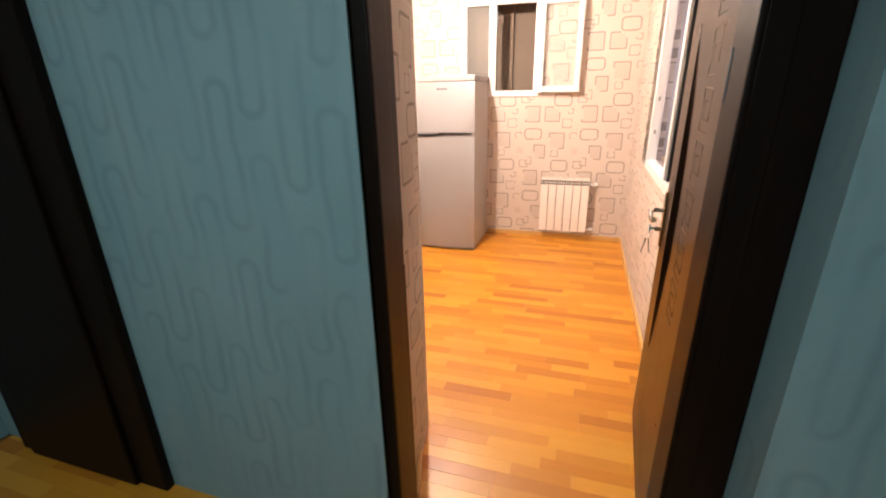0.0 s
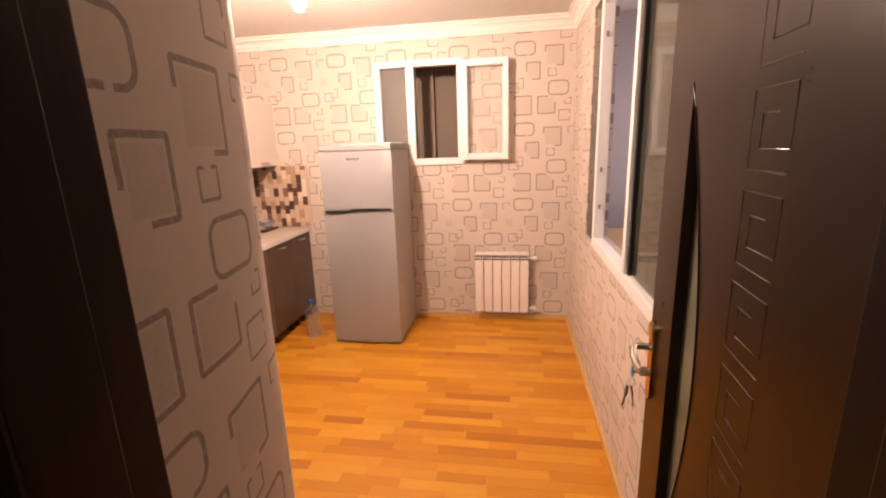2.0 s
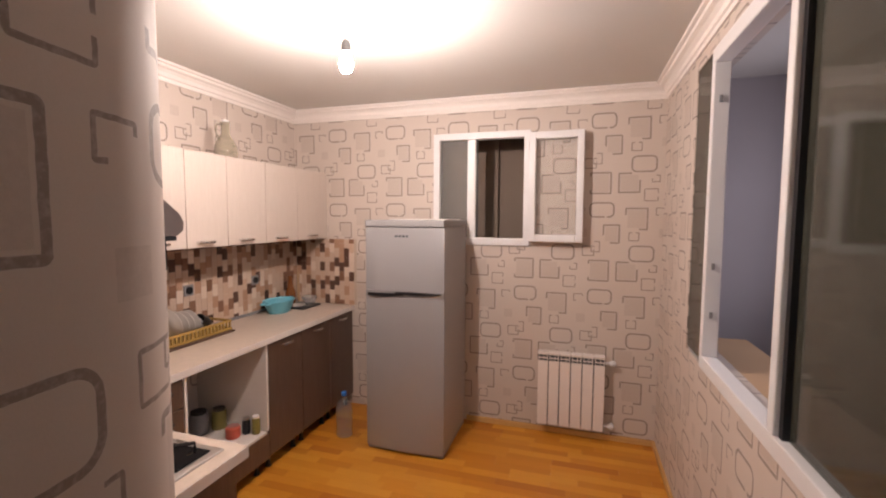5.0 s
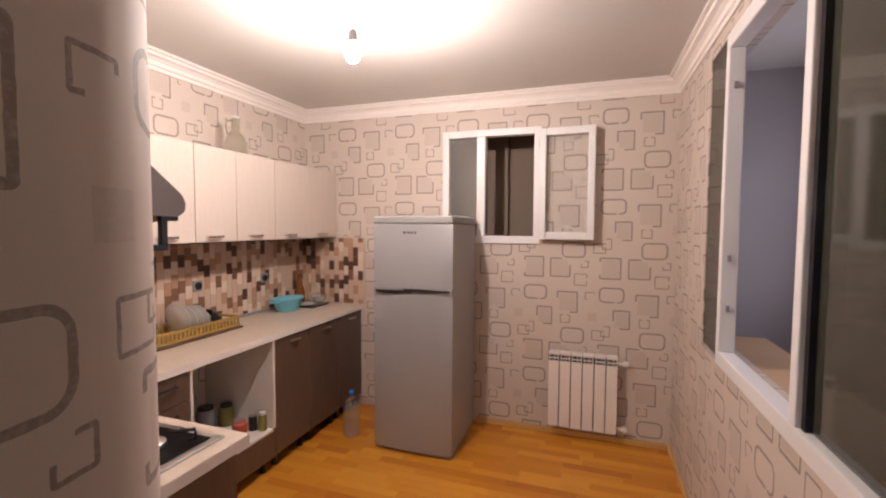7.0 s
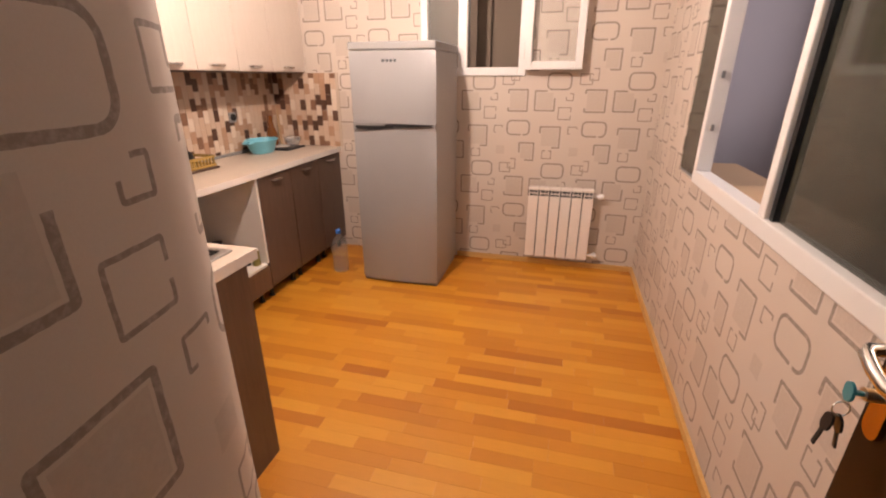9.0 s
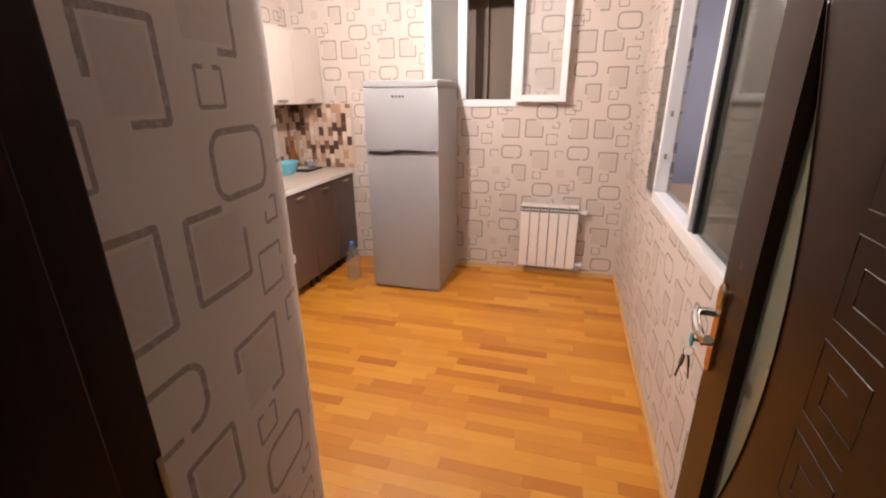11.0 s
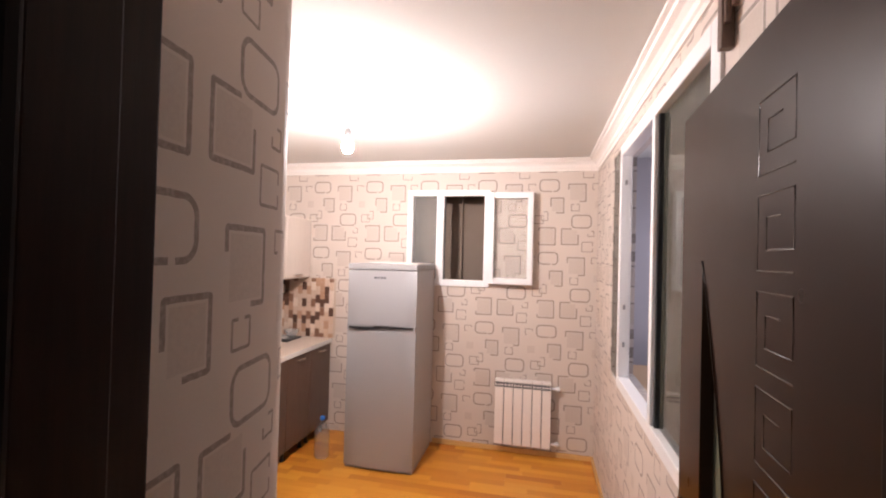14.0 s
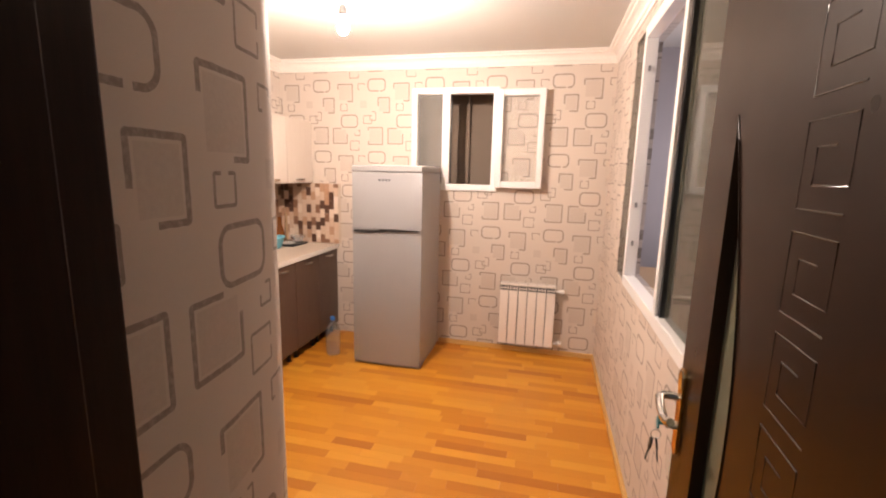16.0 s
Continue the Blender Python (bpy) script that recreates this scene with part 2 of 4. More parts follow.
def teal_paper(name):
    """Blue-green hall wallpaper with long upright embossed loops."""
    m = Nodes(name)
    p = m.world_pos()
    n = m.t.nodes.new("ShaderNodeSeparateXYZ")
    m.t.links.new(p, n.inputs[0])
    along = m.math("ADD", n.outputs[0], n.outputs[1])
    sway = m.noise(m.stretch(p, 1.0, 1.0, 1.5), 2.6, 2.0, 0.5)
    u = m.math("MULTIPLY_ADD", sway, 0.07, along)
    cell = m.math("DIVIDE", u, 0.115)
    col = m.math("FLOOR", cell)
    shift = m.math("FRACT", m.math("MULTIPLY", col, 0.381))
    a = m.math("MULTIPLY", m.math("SUBTRACT", m.math("FRACT", cell), 0.5), 0.115)
    v = m.math("MULTIPLY_ADD", m.math("FRACT", m.math("ADD", m.math("DIVIDE", n.outputs[2], 0.52), shift)), 0.52, -0.26)
    # distance from a capsule standing in each cell
    reach = m.math("MAXIMUM", m.math("SUBTRACT", m.math("ABSOLUTE", v), 0.17), 0.0)
    d = m.math("SQRT", m.math("ADD", m.math("MULTIPLY", a, a), m.math("MULTIPLY", reach, reach)))
    edge = m.math("ABSOLUTE", m.math("SUBTRACT", d, 0.036))
    line = m.ramp(m.math("MULTIPLY", edge, 20.0), [(0.0, (1, 1, 1)), (0.12, (0.7, 0.7, 0.7)), (0.36, (0, 0, 0))])
    line = m.math("MULTIPLY", line, m.ramp(m.noise(m.stretch(p, 1, 1, 0.6), 5.0, 1.0), [(0.38, (0.1, 0.1, 0.1)), (0.56, (1, 1, 1))]))
    fine = m.noise(m.stretch(p, 1, 1, 0.3), 300.0, 2.0)
    warp = m.noise(m.stretch(p, 2.5, 2.5, 0.7), 2.0, 3.0)
    c = m.mix(warp, (0.135, 0.262, 0.305), (0.245, 0.345, 0.37))
    c = m.mix(m.math("MULTIPLY", line, 0.30), c, (0.085, 0.15, 0.175))
    m.bump(m.math("MULTIPLY_ADD", line, -1.2, m.math("MULTIPLY", fine, 0.5)), 0.45, 0.002)
    return m.set(Base_Color=c, Roughness=0.5)


PAPER_X = wallpaper("beige_wallpaper_across", 0, *PAPER_BACK)
PAPER_Y = wallpaper("beige_wallpaper_along", 1, *PAPER_RIGHT, -1.0)
PAPER_R = wallpaper("beige_wallpaper_reveal", 1, *PAPER_REVEAL)
PAPER_L = wallpaper("beige_wallpaper_kitchen", 1, *PAPER_LEFT)
TEAL = teal_paper("teal_wallpaper")
CEIL = plain("ceiling_paint", (0.66, 0.635, 0.60), 0.85, vary=0.03, scale=1.5, bump=0.15, grain=60)
PLASTER = plain("white_plaster", (0.80, 0.745, 0.70), 0.7, vary=0.05)
PVC = plain("white_pvc", (0.74, 0.73, 0.73), 0.32, vary=0.04, scale=4, bump=0.03)
STRIP = laminate("laminate_strip", False)
STRIPS = laminate("laminate_field", True)
SEAM = plain("laminate_seam", (0.30, 0.13, 0.03), 0.6)
BASE = dark_wood("baseboard_wood", (0.62, 0.36, 0.12), (0.72, 0.45, 0.17), 0.4, along=0)
DOORW = plain("door_wood", (0.020, 0.0085, 0.0042), 0.30, vary=0.12, scale=3, bump=0.02, grain=300)
DOORW.node_tree.nodes["Principled BSDF"].inputs["IOR"].default_value = 1.2
# door wood in a paler tone: glint on the carved edges put into the colour
GLINT_MOULDW = plain("door_moulding_glint", (0.032, 0.020, 0.013), 0.2, vary=0.1, bump=0.0)
FRAMEW = dark_wood("door_frame_wood", (0.006, 0.0032, 0.0022), (0.010, 0.005, 0.0034), 0.45, gloss=0.10)
# frame wood lightened for the kitchen light that falls on the left jamb
LIT_JAMBW = dark_wood("lit_jamb_wood", (0.020, 0.009, 0.005), (0.030, 0.013, 0.007), 0.4, gloss=0.15)
BROWN = dark_wood("brown_laminate_front", (0.100, 0.059, 0.041), (0.140, 0.086, 0.062), 0.42)
CREAM = dark_wood("cream_laminate_front", (0.60, 0.515, 0.45), (0.63, 0.545, 0.48), 0.35)
WHITE_BOARD = plain("white_board", (0.74, 0.70, 0.66), 0.5, vary=0.05)
TOP = plain("pale_worktop", (0.57, 0.475, 0.395), 0.35, vary=0.16, scale=24, bump=0.05)
SILVER = plain("fridge_silver", (0.335, 0.335, 0.345), 0.42, metal=0.25, vary=0.04, scale=2, bump=0.05, grain=300)
SILVER_SIDE = plain("fridge_side", (0.36, 0.345, 0.34), 0.5, metal=0.15, vary=0.06, scale=3, bump=0.2, grain=200)
TRIM_GREY = plain("fridge_trim_grey", (0.27, 0.265, 0.265), 0.38)
GREY = plain("grey_plastic", (0.25, 0.245, 0.25), 0.4)
BLACK = plain("black_plastic", (0.012, 0.012, 0.014), 0.35)
CHROME = plain("chrome", (0.75, 0.74, 0.72), 0.14, metal=1.0, vary=0.03, bump=0.02)
STEEL = plain("brushed_steel", (0.55, 0.54, 0.52), 0.3, metal=1.0, bump=0.1)
BRASS = plain("brass_plate", (0.55, 0.32, 0.12), 0.25, metal=1.0)
RAD = plain("radiator_enamel", (0.80, 0.745, 0.70), 0.3, vary=0.03, bump=0.02)
TILE = tile_material("mosaic_glaze")
GROUT = plain("grout", (0.50, 0.41, 0.33), 0.8)
# grey tint of the fixed pane stands in for the reflection on it
PANE = clear("window_glass_grey_reflection", (0.30, 0.29, 0.27), 0.03, 0.34)
PANE_CLEAR = clear("sash_glass", (0.45, 0.43, 0.40), 0.03, 0.14)
PANE_DARK = clear("tinted_window_glass", (0.055, 0.055, 0.042), 0.03, 0.80)
BLACK_GLASS = plain("black_glass", (0.004, 0.004, 0.005), 0.30, vary=0.02, bump=0.0)
BLACK_GLASS.node_tree.nodes["Principled BSDF"].inputs["Specular IOR Level"].default_value = 0.06
FROSTED = plain("frosted_door_glass", (0.15, 0.145, 0.10), 0.3, vary=0.1, bump=0.1)
HINGE = plain("dull_hinge_steel", (0.07, 0.08, 0.09), 0.5, metal=0.3)
LAVENDER = plain("lavender_paint", (0.44, 0.41, 0.425), 0.8, vary=0.1, scale=2)
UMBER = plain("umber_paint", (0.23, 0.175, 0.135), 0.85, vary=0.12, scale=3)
TAN = plain("tan_board", (0.46, 0.30, 0.17), 0.5)
AQUA = plain("aqua_plastic", (0.16, 0.48, 0.60), 0.35, vary=0.05)
YELLOW = plain("yellow_plastic", (0.36, 0.23, 0.06), 0.4, vary=0.08)
CHINA = plain("china", (0.52, 0.50, 0.47), 0.2, vary=0.05)
KEY_TEAL = plain("key_cover", (0.03, 0.20, 0.24), 0.4)
BLUE = plain("blue_cap", (0.03, 0.17, 0.55), 0.4)
RED = plain("red_label", (0.48, 0.08, 0.04), 0.5)
OLIVE = plain("olive_content", (0.20, 0.17, 0.04), 0.5)
GLASS = real_glass("bottle_glass", (0.93, 0.95, 0.95))
GREEN_GLASS = clear("jug_glass", (0.26, 0.23, 0.15), 0.04, 0.42)
PET = clear("thin_plastic", (0.42, 0.44, 0.45), 0.04, 0.22)
BULB_MAT = emitter("lit_bulb", (1.0, 0.83, 0.745), BULB_POWER)
HALL_MAT = emitter("hall_fill_glow", (0.75, 0.93, 1.0), HALL_FILL_POWER)

# ---------------------------------------------------------------- mesh helpers


def cube(bm, x0, y0, z0, x1, y1, z1, bevel=0.0, seg=2):
    """Add a box, with rounded edges if asked."""
    got = bmesh.ops.create_cube(bm, size=1.0, matrix=Matrix.Translation(((x0 + x1) / 2, (y0 + y1) / 2, (z0 + z1) / 2)) @ Matrix.Diagonal((abs(x1 - x0), abs(y1 - y0), abs(z1 - z0), 1)))
    if bevel:
        edges = list({e for v in got["verts"] for e in v.link_edges})
        bmesh.ops.bevel(bm, geom=edges, offset=bevel, segments=seg, affect="EDGES", profile=0.6)
    return bm


def block(x0, y0, z0, x1, y1, z1, bevel=0.0, seg=2):
    return cube(bmesh.new(), x0, y0, z0, x1, y1, z1, bevel, seg)


def prism(points, z0, z1):
    """An upright prism over a floor outline given anticlockwise."""
    bm = bmesh.new()
    lo = [bm.verts.new((x, y, z0)) for x, y in points]
    hi = [bm.verts.new((x, y, z1)) for x, y in points]
    n = len(points)
    bm.faces.new(list(reversed(lo)))
    bm.faces.new(hi)
    for i in range(n):
        bm.faces.new((lo[i], lo[(i + 1) % n], hi[(i + 1) % n], hi[i]))
    return bm


def lathe(profile, seg=24, bm=None, at=(0, 0, 0)):
    """A turned body from (radius, height) pairs."""
    bm = bm or bmesh.new()
    rings = []
    for r, z in profile:
        rings.append([bm.verts.new((at[0] + r * math.cos(2 * math.pi * i / seg), at[1] + r * math.sin(2 * math.pi * i / seg), at[2] + z)) for i in range(seg)])
    for a, b in zip(rings, rings[1:]):
        for i in range(seg):
            bm.faces.new((a[i], a[(i + 1) % seg], b[(i + 1) % seg], b[i]))
    if profile[0][0] > 0.0005:
        bm.faces.new(list(reversed(rings[0])))
    if profile[-1][0] > 0.0005:
        bm.faces.new(rings[-1])
    return bm


def tube(points, radius, seg=10, bm=None):
    """A round bar along a polyline."""
    bm = bm or bmesh.new()
    pts = [Vector(p) for p in points]
    prev = None
    for i, p in enumerate(pts):
        d = (pts[min(i + 1, len(pts) - 1)] - pts[max(i - 1, 0)]).normalized()
        side = d.cross(Vector((0, 0, 1)) if abs(d.z) < 0.9 else Vector((1, 0, 0))).normalized()
        up = side.cross(d)
        ring = [bm.verts.new(p + (side * math.cos(2 * math.pi * k / seg) + up * math.sin(2 * math.pi * k / seg)) * radius) for k in range(seg)]
        if prev:
            for k in range(seg):
                bm.faces.new((prev[k], prev[(k + 1) % seg], ring[(k + 1) % seg], ring[k]))
        else:
            bm.faces.new(list(reversed(ring)))
        prev = ring
    bm.faces.new(prev)
    return bm


def mesh_of(name, bm, material, smooth=False):
    bmesh.ops.recalc_face_normals(bm, faces=bm.faces)
    me = bpy.data.meshes.new(name)
    if smooth:
        for f in bm.faces:
            f.smooth = True
        for e in bm.edges:
            if len(e.link_faces) == 2 and e.calc_face_angle(0) > 0.7:
                e.smooth = False
    bm.to_mesh(me)
    bm.free()
    me.materials.append(material)
    return me


def part(name, bm, material, parent=None, label="", smooth=False):
    """Link a bmesh as one mesh object under a thing or a part."""
    ob = new(name, mesh_of(name, bm, material, smooth))
    if parent is not None:
        ob.parent = parent
        ob.matrix_parent_inverse = parent.matrix_basis.inverted() if parent.parent is None else Matrix.Identity(4)
    if label:
        tagged(ob, label)
    return ob


def thing(name, at, label, category, group=""):
    """An empty at a thing's base, to parent its parts."""
    ob = new(name)
    ob.empty_display_size = 0.1
    ob.matrix_basis = Matrix.Translation(at)
    return tagged(ob, label, category, group)


def structure(name, bm, material, label, category, smooth=False):
    return tagged(part(name, bm, material, None, "", smooth), label, category, kind="structure")


# ---------------------------------------------------------------- the setting
H = 2.68          # ceiling
XL, XR = -2.53, 0.60
YF, YB = 1.91, 4.90
HALL = 1.00       # hall face of the door wall
WX0, WX1, WZ0, WZ1 = -1.162, -0.360, 1.494, 2.407      # back window
RY0, RY1, RZ0, RZ1 = 2.17, 4.06, 1.00, 2.50           # right window

floor_bm = block(-2.8, -1.7, -0.12, 2.1, 6.6, -0.012)
floor = structure("floor", floor_bm, SEAM, "honey-coloured laminate floor of narrow wood strips", "floor")
ceiling = structure("ceiling", block(-2.8, -1.7, H, 2.1, 6.6, H + 0.1), CEIL, "plain off-white painted ceiling", "ceiling")

bm = block(-2.7, YB, 0, WX0, YB + 0.15, H)
cube(bm, WX1, YB, 0, XR + 0.15, YB + 0.15, H)
cube(bm, WX0, YB, 0, WX1, YB + 0.15, WZ0)
cube(bm, WX0, YB, WZ1, WX1, YB + 0.15, H)
wall_back = structure("wall_back", bm, PAPER_X, "beige patterned wallpaper wall with a small window", "wall")
bm = block(XR, 1.30, 0, XR + 0.15, RY0, H)
cube(bm, XR, RY1, 0, XR + 0.15, YB, H)
cube(bm, XR, RY0, 0, XR + 0.15, RY1, RZ0)
cube(bm, XR, RY0, RZ1, XR + 0.15, RY1, H)
wall_right = structure("wall_right", bm, PAPER_Y, "beige patterned wallpaper wall with a wide inner window", "wall")
wall_left = structure("wall_left", block(XL - 0.15, YF, 0, XL, YB, H), PAPER_L, "beige patterned wallpaper wall above kitchen units", "wall")
wall_door_left = structure("wall_door_left", prism([(-2.68, 1.2), (-0.452, 1.2), (-0.452, 1.298), (-0.446, 1.302), (-0.473, 1.56), (-0.498, 1.70), (-0.511, 1.758), (-0.532, 1.812), (-0.560, 1.856), (-0.592, 1.886), (-0.630, YF), (-2.68, YF)], 0, H), PAPER_R,
                           "deep doorway reveal with a rounded corner in beige patterned wallpaper", "wall", smooth=True)
wall_door_right = structure("wall_door_right", block(0.472, 1.2, 0, XR + 0.15, 1.298, H), PAPER_X, "narrow wallpapered wall beside the door", "wall")
wall_over_door = structure("wall_over_door", block(-0.452, 1.2, 2.24, 0.472, 1.298, H), PAPER_X, "wallpapered wall over the doorway", "wall")
wall_hall_left = structure("wall_hall_left", block(-2.68, 1.095, 0, -0.470, 1.198, H), TEAL, "teal embossed wallpaper wall of the hall", "wall")
structure("trim_hall_edge", block(-0.4698, 1.086, 0, -0.420, 1.0965, 2.30, 0.003), TEAL, "narrow teal papered edge beside the door frame", "trim")
wall_hall_right = structure("wall_hall_right", block(0.555, HALL - 0.02, 0, 1.5, 1.198, H), TEAL, "teal embossed wallpaper wall beside the door frame", "wall")
wall_hall_over = structure("wall_hall_over", block(-0.45, HALL + 0.03, 2.30, 0.553, 1.198, H), TEAL, "teal wallpaper over the door frame", "wall")
structure("wall_hall_back", block(-2.68, -1.6, 0, 1.5, -1.45, H), TEAL, "teal wallpaper wall closing the hall", "wall")
structure("wall_hall_end", block(-2.68, -1.45, 0, -2.53, 1.094, H), TEAL, "teal wallpaper end wall of the hall", "wall")
structure("wall_hall_side", block(1.35, -1.45, 0, 1.5, HALL - 0.02, H), TEAL, "teal wallpaper side wall of the hall", "wall")

# rooms seen through the two windows
bm = block(1.45, 1.3, 0, 1.6, 3.2, H)
cube(bm, 1.45, 4.6, 0, 1.6, 5.05, H)
cube(bm, 1.45, 3.2, 0, 1.6, 4.6, 1.1)
cube(bm, 1.45, 3.2, 2.4, 1.6, 4.6, H)
structure("wall_side_room", bm, LAVENDER, "plain lavender painted wall of the next room", "wall")
structure("wall_side_room_far", block(XR + 0.15, 4.9, 0, 1.45, 5.05, H), LAVENDER, "plain lavender painted end wall", "wall")
structure("wall_side_room_near", block(XR + 0.15, 1.2, 0, 1.5, 1.298, H), LAVENDER, "plain lavender painted near wall", "wall")
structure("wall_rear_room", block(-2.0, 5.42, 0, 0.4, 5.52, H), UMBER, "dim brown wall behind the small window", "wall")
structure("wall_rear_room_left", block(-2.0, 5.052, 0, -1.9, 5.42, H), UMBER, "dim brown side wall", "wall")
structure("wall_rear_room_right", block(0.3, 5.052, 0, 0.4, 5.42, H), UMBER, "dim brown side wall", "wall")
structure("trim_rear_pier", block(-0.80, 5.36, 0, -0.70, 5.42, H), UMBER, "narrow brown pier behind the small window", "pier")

# cornice: a stepped and rounded profile along the three visible walls
PROFILE = [(0.0, 0.0), (0.010, 0.0), (0.012, 0.022), (0.022, 0.028), (0.026, 0.050), (0.044, 0.066), (0.066, 0.074), (0.070, 0.088), (0.088, 0.092), (0.090, 0.105)]


def cornice(name, ax, ay, bx, by, nx, ny):
    bm = bmesh.new()
    rows = []
    for x, y in ((ax, ay), (bx, by)):
        rows.append([bm.verts.new((x + nx * d, y + ny * d, H - 0.107 + h)) for d, h in PROFILE])
    for i in range(len(PROFILE) - 1):
        bm.faces.new((rows[0][i], rows[0][i + 1], rows[1][i + 1], rows[1][i]))
    for row in rows:
        bm.faces.new(row + [bm.verts.new((row[0].co.x, row[0].co.y, row[-1].co.z))])
    return structure(name, bm, PLASTER, "white moulded plaster cornice", "cornice")


cornice("trim_cornice_back", XL, YB, XR, YB, 0, -1)
cornice("trim_cornice_right", XR, YB, XR, 1.31, -1, 0)
cornice("trim_cornice_left", XL, YF, XL, YB, 1, 0)

structure("baseboard_back", block(-0.86, YB - 0.016, 0, XR - 0.018, YB - 0.001, 0.045, 0.004), BASE, "thin yellow wood skirting", "baseboard")
structure("baseboard_right", block(XR - 0.018, 1.32, 0, XR - 0.001, YB - 0.002, 0.045, 0.004), BASE, "thin yellow wood skirting", "baseboard")
bm = block(-0.012, 0.0, 0, 0.006, 0.64, 0.05, 0.004)
sk = structure("baseboard_reveal", bm, BASE, "thin yellow wood skirting in the doorway", "baseboard")
sk.matrix_basis = Matrix.Translation((-0.40, 1.31, 0)) @ Matrix.Rotation(math.atan2(0.195, 0.608), 4, "Z")

# ---------------------------------------------------------------- door frame and door
frame_ob = tagged(new("door_frame"), "black-brown wooden door frame round the doorway", "door frame", kind="structure")
for name, x0, x1 in (("jamb", -0.450, -0.400), ("jamb", 0.420, 0.470)):
    s = 1 if x0 < 0 else -1
    bm = block(x0, 1.13, 0, x1, 1.30, 2.24, 0.003)
    xi = x1 if x0 < 0 else x0
    cube(bm, min(xi, xi + s * 0.012), 1.13, 0, max(xi, xi + s * 0.012), 1.235, 2.19, 0.003)
    # left jamb takes the lit tone, right jamb the plain frame wood
    part(name, bm, LIT_JAMBW if x0 < 0 else FRAMEW, frame_ob)
part("head", block(-0.40, 1.13, 2.19, 0.42, 1.30, 2.24, 0.003), FRAMEW, frame_ob)
for x0, x1 in ((-0.4695, -0.380), (0.405, 0.552)):
    bm = block(x0, 1.105, 0, x1, 1.128, 2.29, 0.006)
    cube(bm, x0 + 0.012, 1.098, 0, x0 + (x1 - x0) * 0.45, 1.106, 2.28, 0.003)
    part("architrave", bm, FRAMEW, frame_ob)
part("architrave", block(-0.388, 1.105, 2.18, 0.404, 1.128, 2.29, 0.006), FRAMEW, frame_ob)
part("strike_plate", block(-0.3975, 1.288, 1.07, -0.3995, 1.298, 1.16, 0.0008), STEEL, frame_ob, "torn pale strip at the strike plate")

# the leaf, built flat along +y from its hinge and then swung
DW, DH, DT = 0.80, 2.15, 0.04
door = thing("door_1", (0.432, 1.300, 0.012), "dark brown wooden door with carved squares, standing open", "door")
door["kind"] = "structure"
SWING = Matrix.Translation((0.432, 1.300, 0.012)) @ Matrix.Rotation(radians(-3.5), 4, "Z")


def crescent(y0, z0, z1, w, n=26):
    """Outline of a bow-shaped light: straight on one side, bowed on the other."""
    pts = []
    for i in range(n + 1):
        f = i / n
        pts.append((y0 + 0.004, z0 + (z1 - z0) * f))
    for i in range(1, n):
        f = 1 - i / n
        pts.append((y0 - w * math.sin(math.pi * f), z0 + (z1 - z0) * f))
    return pts


def plate_yz(points, x0, x1):
    bm = bmesh.new()
    a = [bm.verts.new((x0, y, z)) for y, z in points]
    b = [bm.verts.new((x1, y, z)) for y, z in points]
    bm.faces.new(a)
    bm.faces.new(list(reversed(b)))
    n = len(points)
    for i in range(n):
        bm.faces.new((a[i], a[(i + 1) % n], b[(i + 1) % n], b[i]))
    return bm


door.matrix_basis = SWING


def door_part(name, bm, mat, label="", parent=None, smooth=False):
    ob = new(name, mesh_of(name, bm, mat, smooth))
    ob.parent = parent or door
    if label:
        tagged(ob, label)
    return ob


ARC = crescent(0.614, 0.50, 1.775, 0.172)


def leaf_with_light(hole):
    """The slab of the leaf with a bow-shaped opening cut through it."""
    bm = bmesh.new()
    outer = [(0.0, 0.0), (DW, 0.0), (DW, DH), (0.0, DH)]
    sides = []
    for x in (0.0, DT):
        loops, edges = [], []
        for line in (outer, hole):
            vs = [bm.verts.new((x, y, z)) for y, z in line]
            edges += [bm.edges.new((vs[i], vs[(i + 1) % len(vs)])) for i in range(len(vs))]
            loops.append(vs)
        bmesh.ops.triangle_fill(bm, use_beauty=True, use_dissolve=False, edges=edges)
        sides.append(loops)
    for a, b in zip(*sides):
        for i in range(len(a)):
            k = (i + 1) % len(a)
            bm.faces.new((a[i], a[k], b[k], b[i]))
    return bm


leaf = door_part("leaf", leaf_with_light(ARC), DOORW)
door_part("glass_insert", plate_yz(ARC, 0.028, 0.033), FROSTED, "bow-shaped dull greenish glass set into the leaf")
bow = [(-0.001, y, z) for y, z in ARC[26:]]
door_part("bead", tube(bow, 0.002, 6), DOORW, "thin glossy bead round the glass", smooth=True)


def spiral_groove(y, z, s):
    """A square spiral moulding; y runs away from the hinge."""
    line = [(y - s, z - s), (y + s, z - s), (y + s, z + s), (y - s, z + s), (y - s, z - s * 0.45), (y + s * 0.45, z - s * 0.45), (y + s * 0.45, z + s * 0.4), (y - s * 0.35, z + s * 0.4)]
    return tube([(0.0004, a, b) for a, b in line], 0.0018, 6)


for k in range(8):
    door_part("moulding", spiral_groove(0.255, 1.975 - 0.153 * k, 0.060), GLINT_MOULDW, smooth=True)


def stadium(yc, z0, z1, r, n=10):
    """Outline of an upright plate with round ends."""
    top = [(yc + r * math.cos(math.pi * i / n), z1 - r + r * math.sin(math.pi * i / n)) for i in range(n + 1)]
    low = [(yc - r * math.cos(math.pi * i / n), z0 + r - r * math.sin(math.pi * i / n)) for i in range(n + 1)]
    return top + low


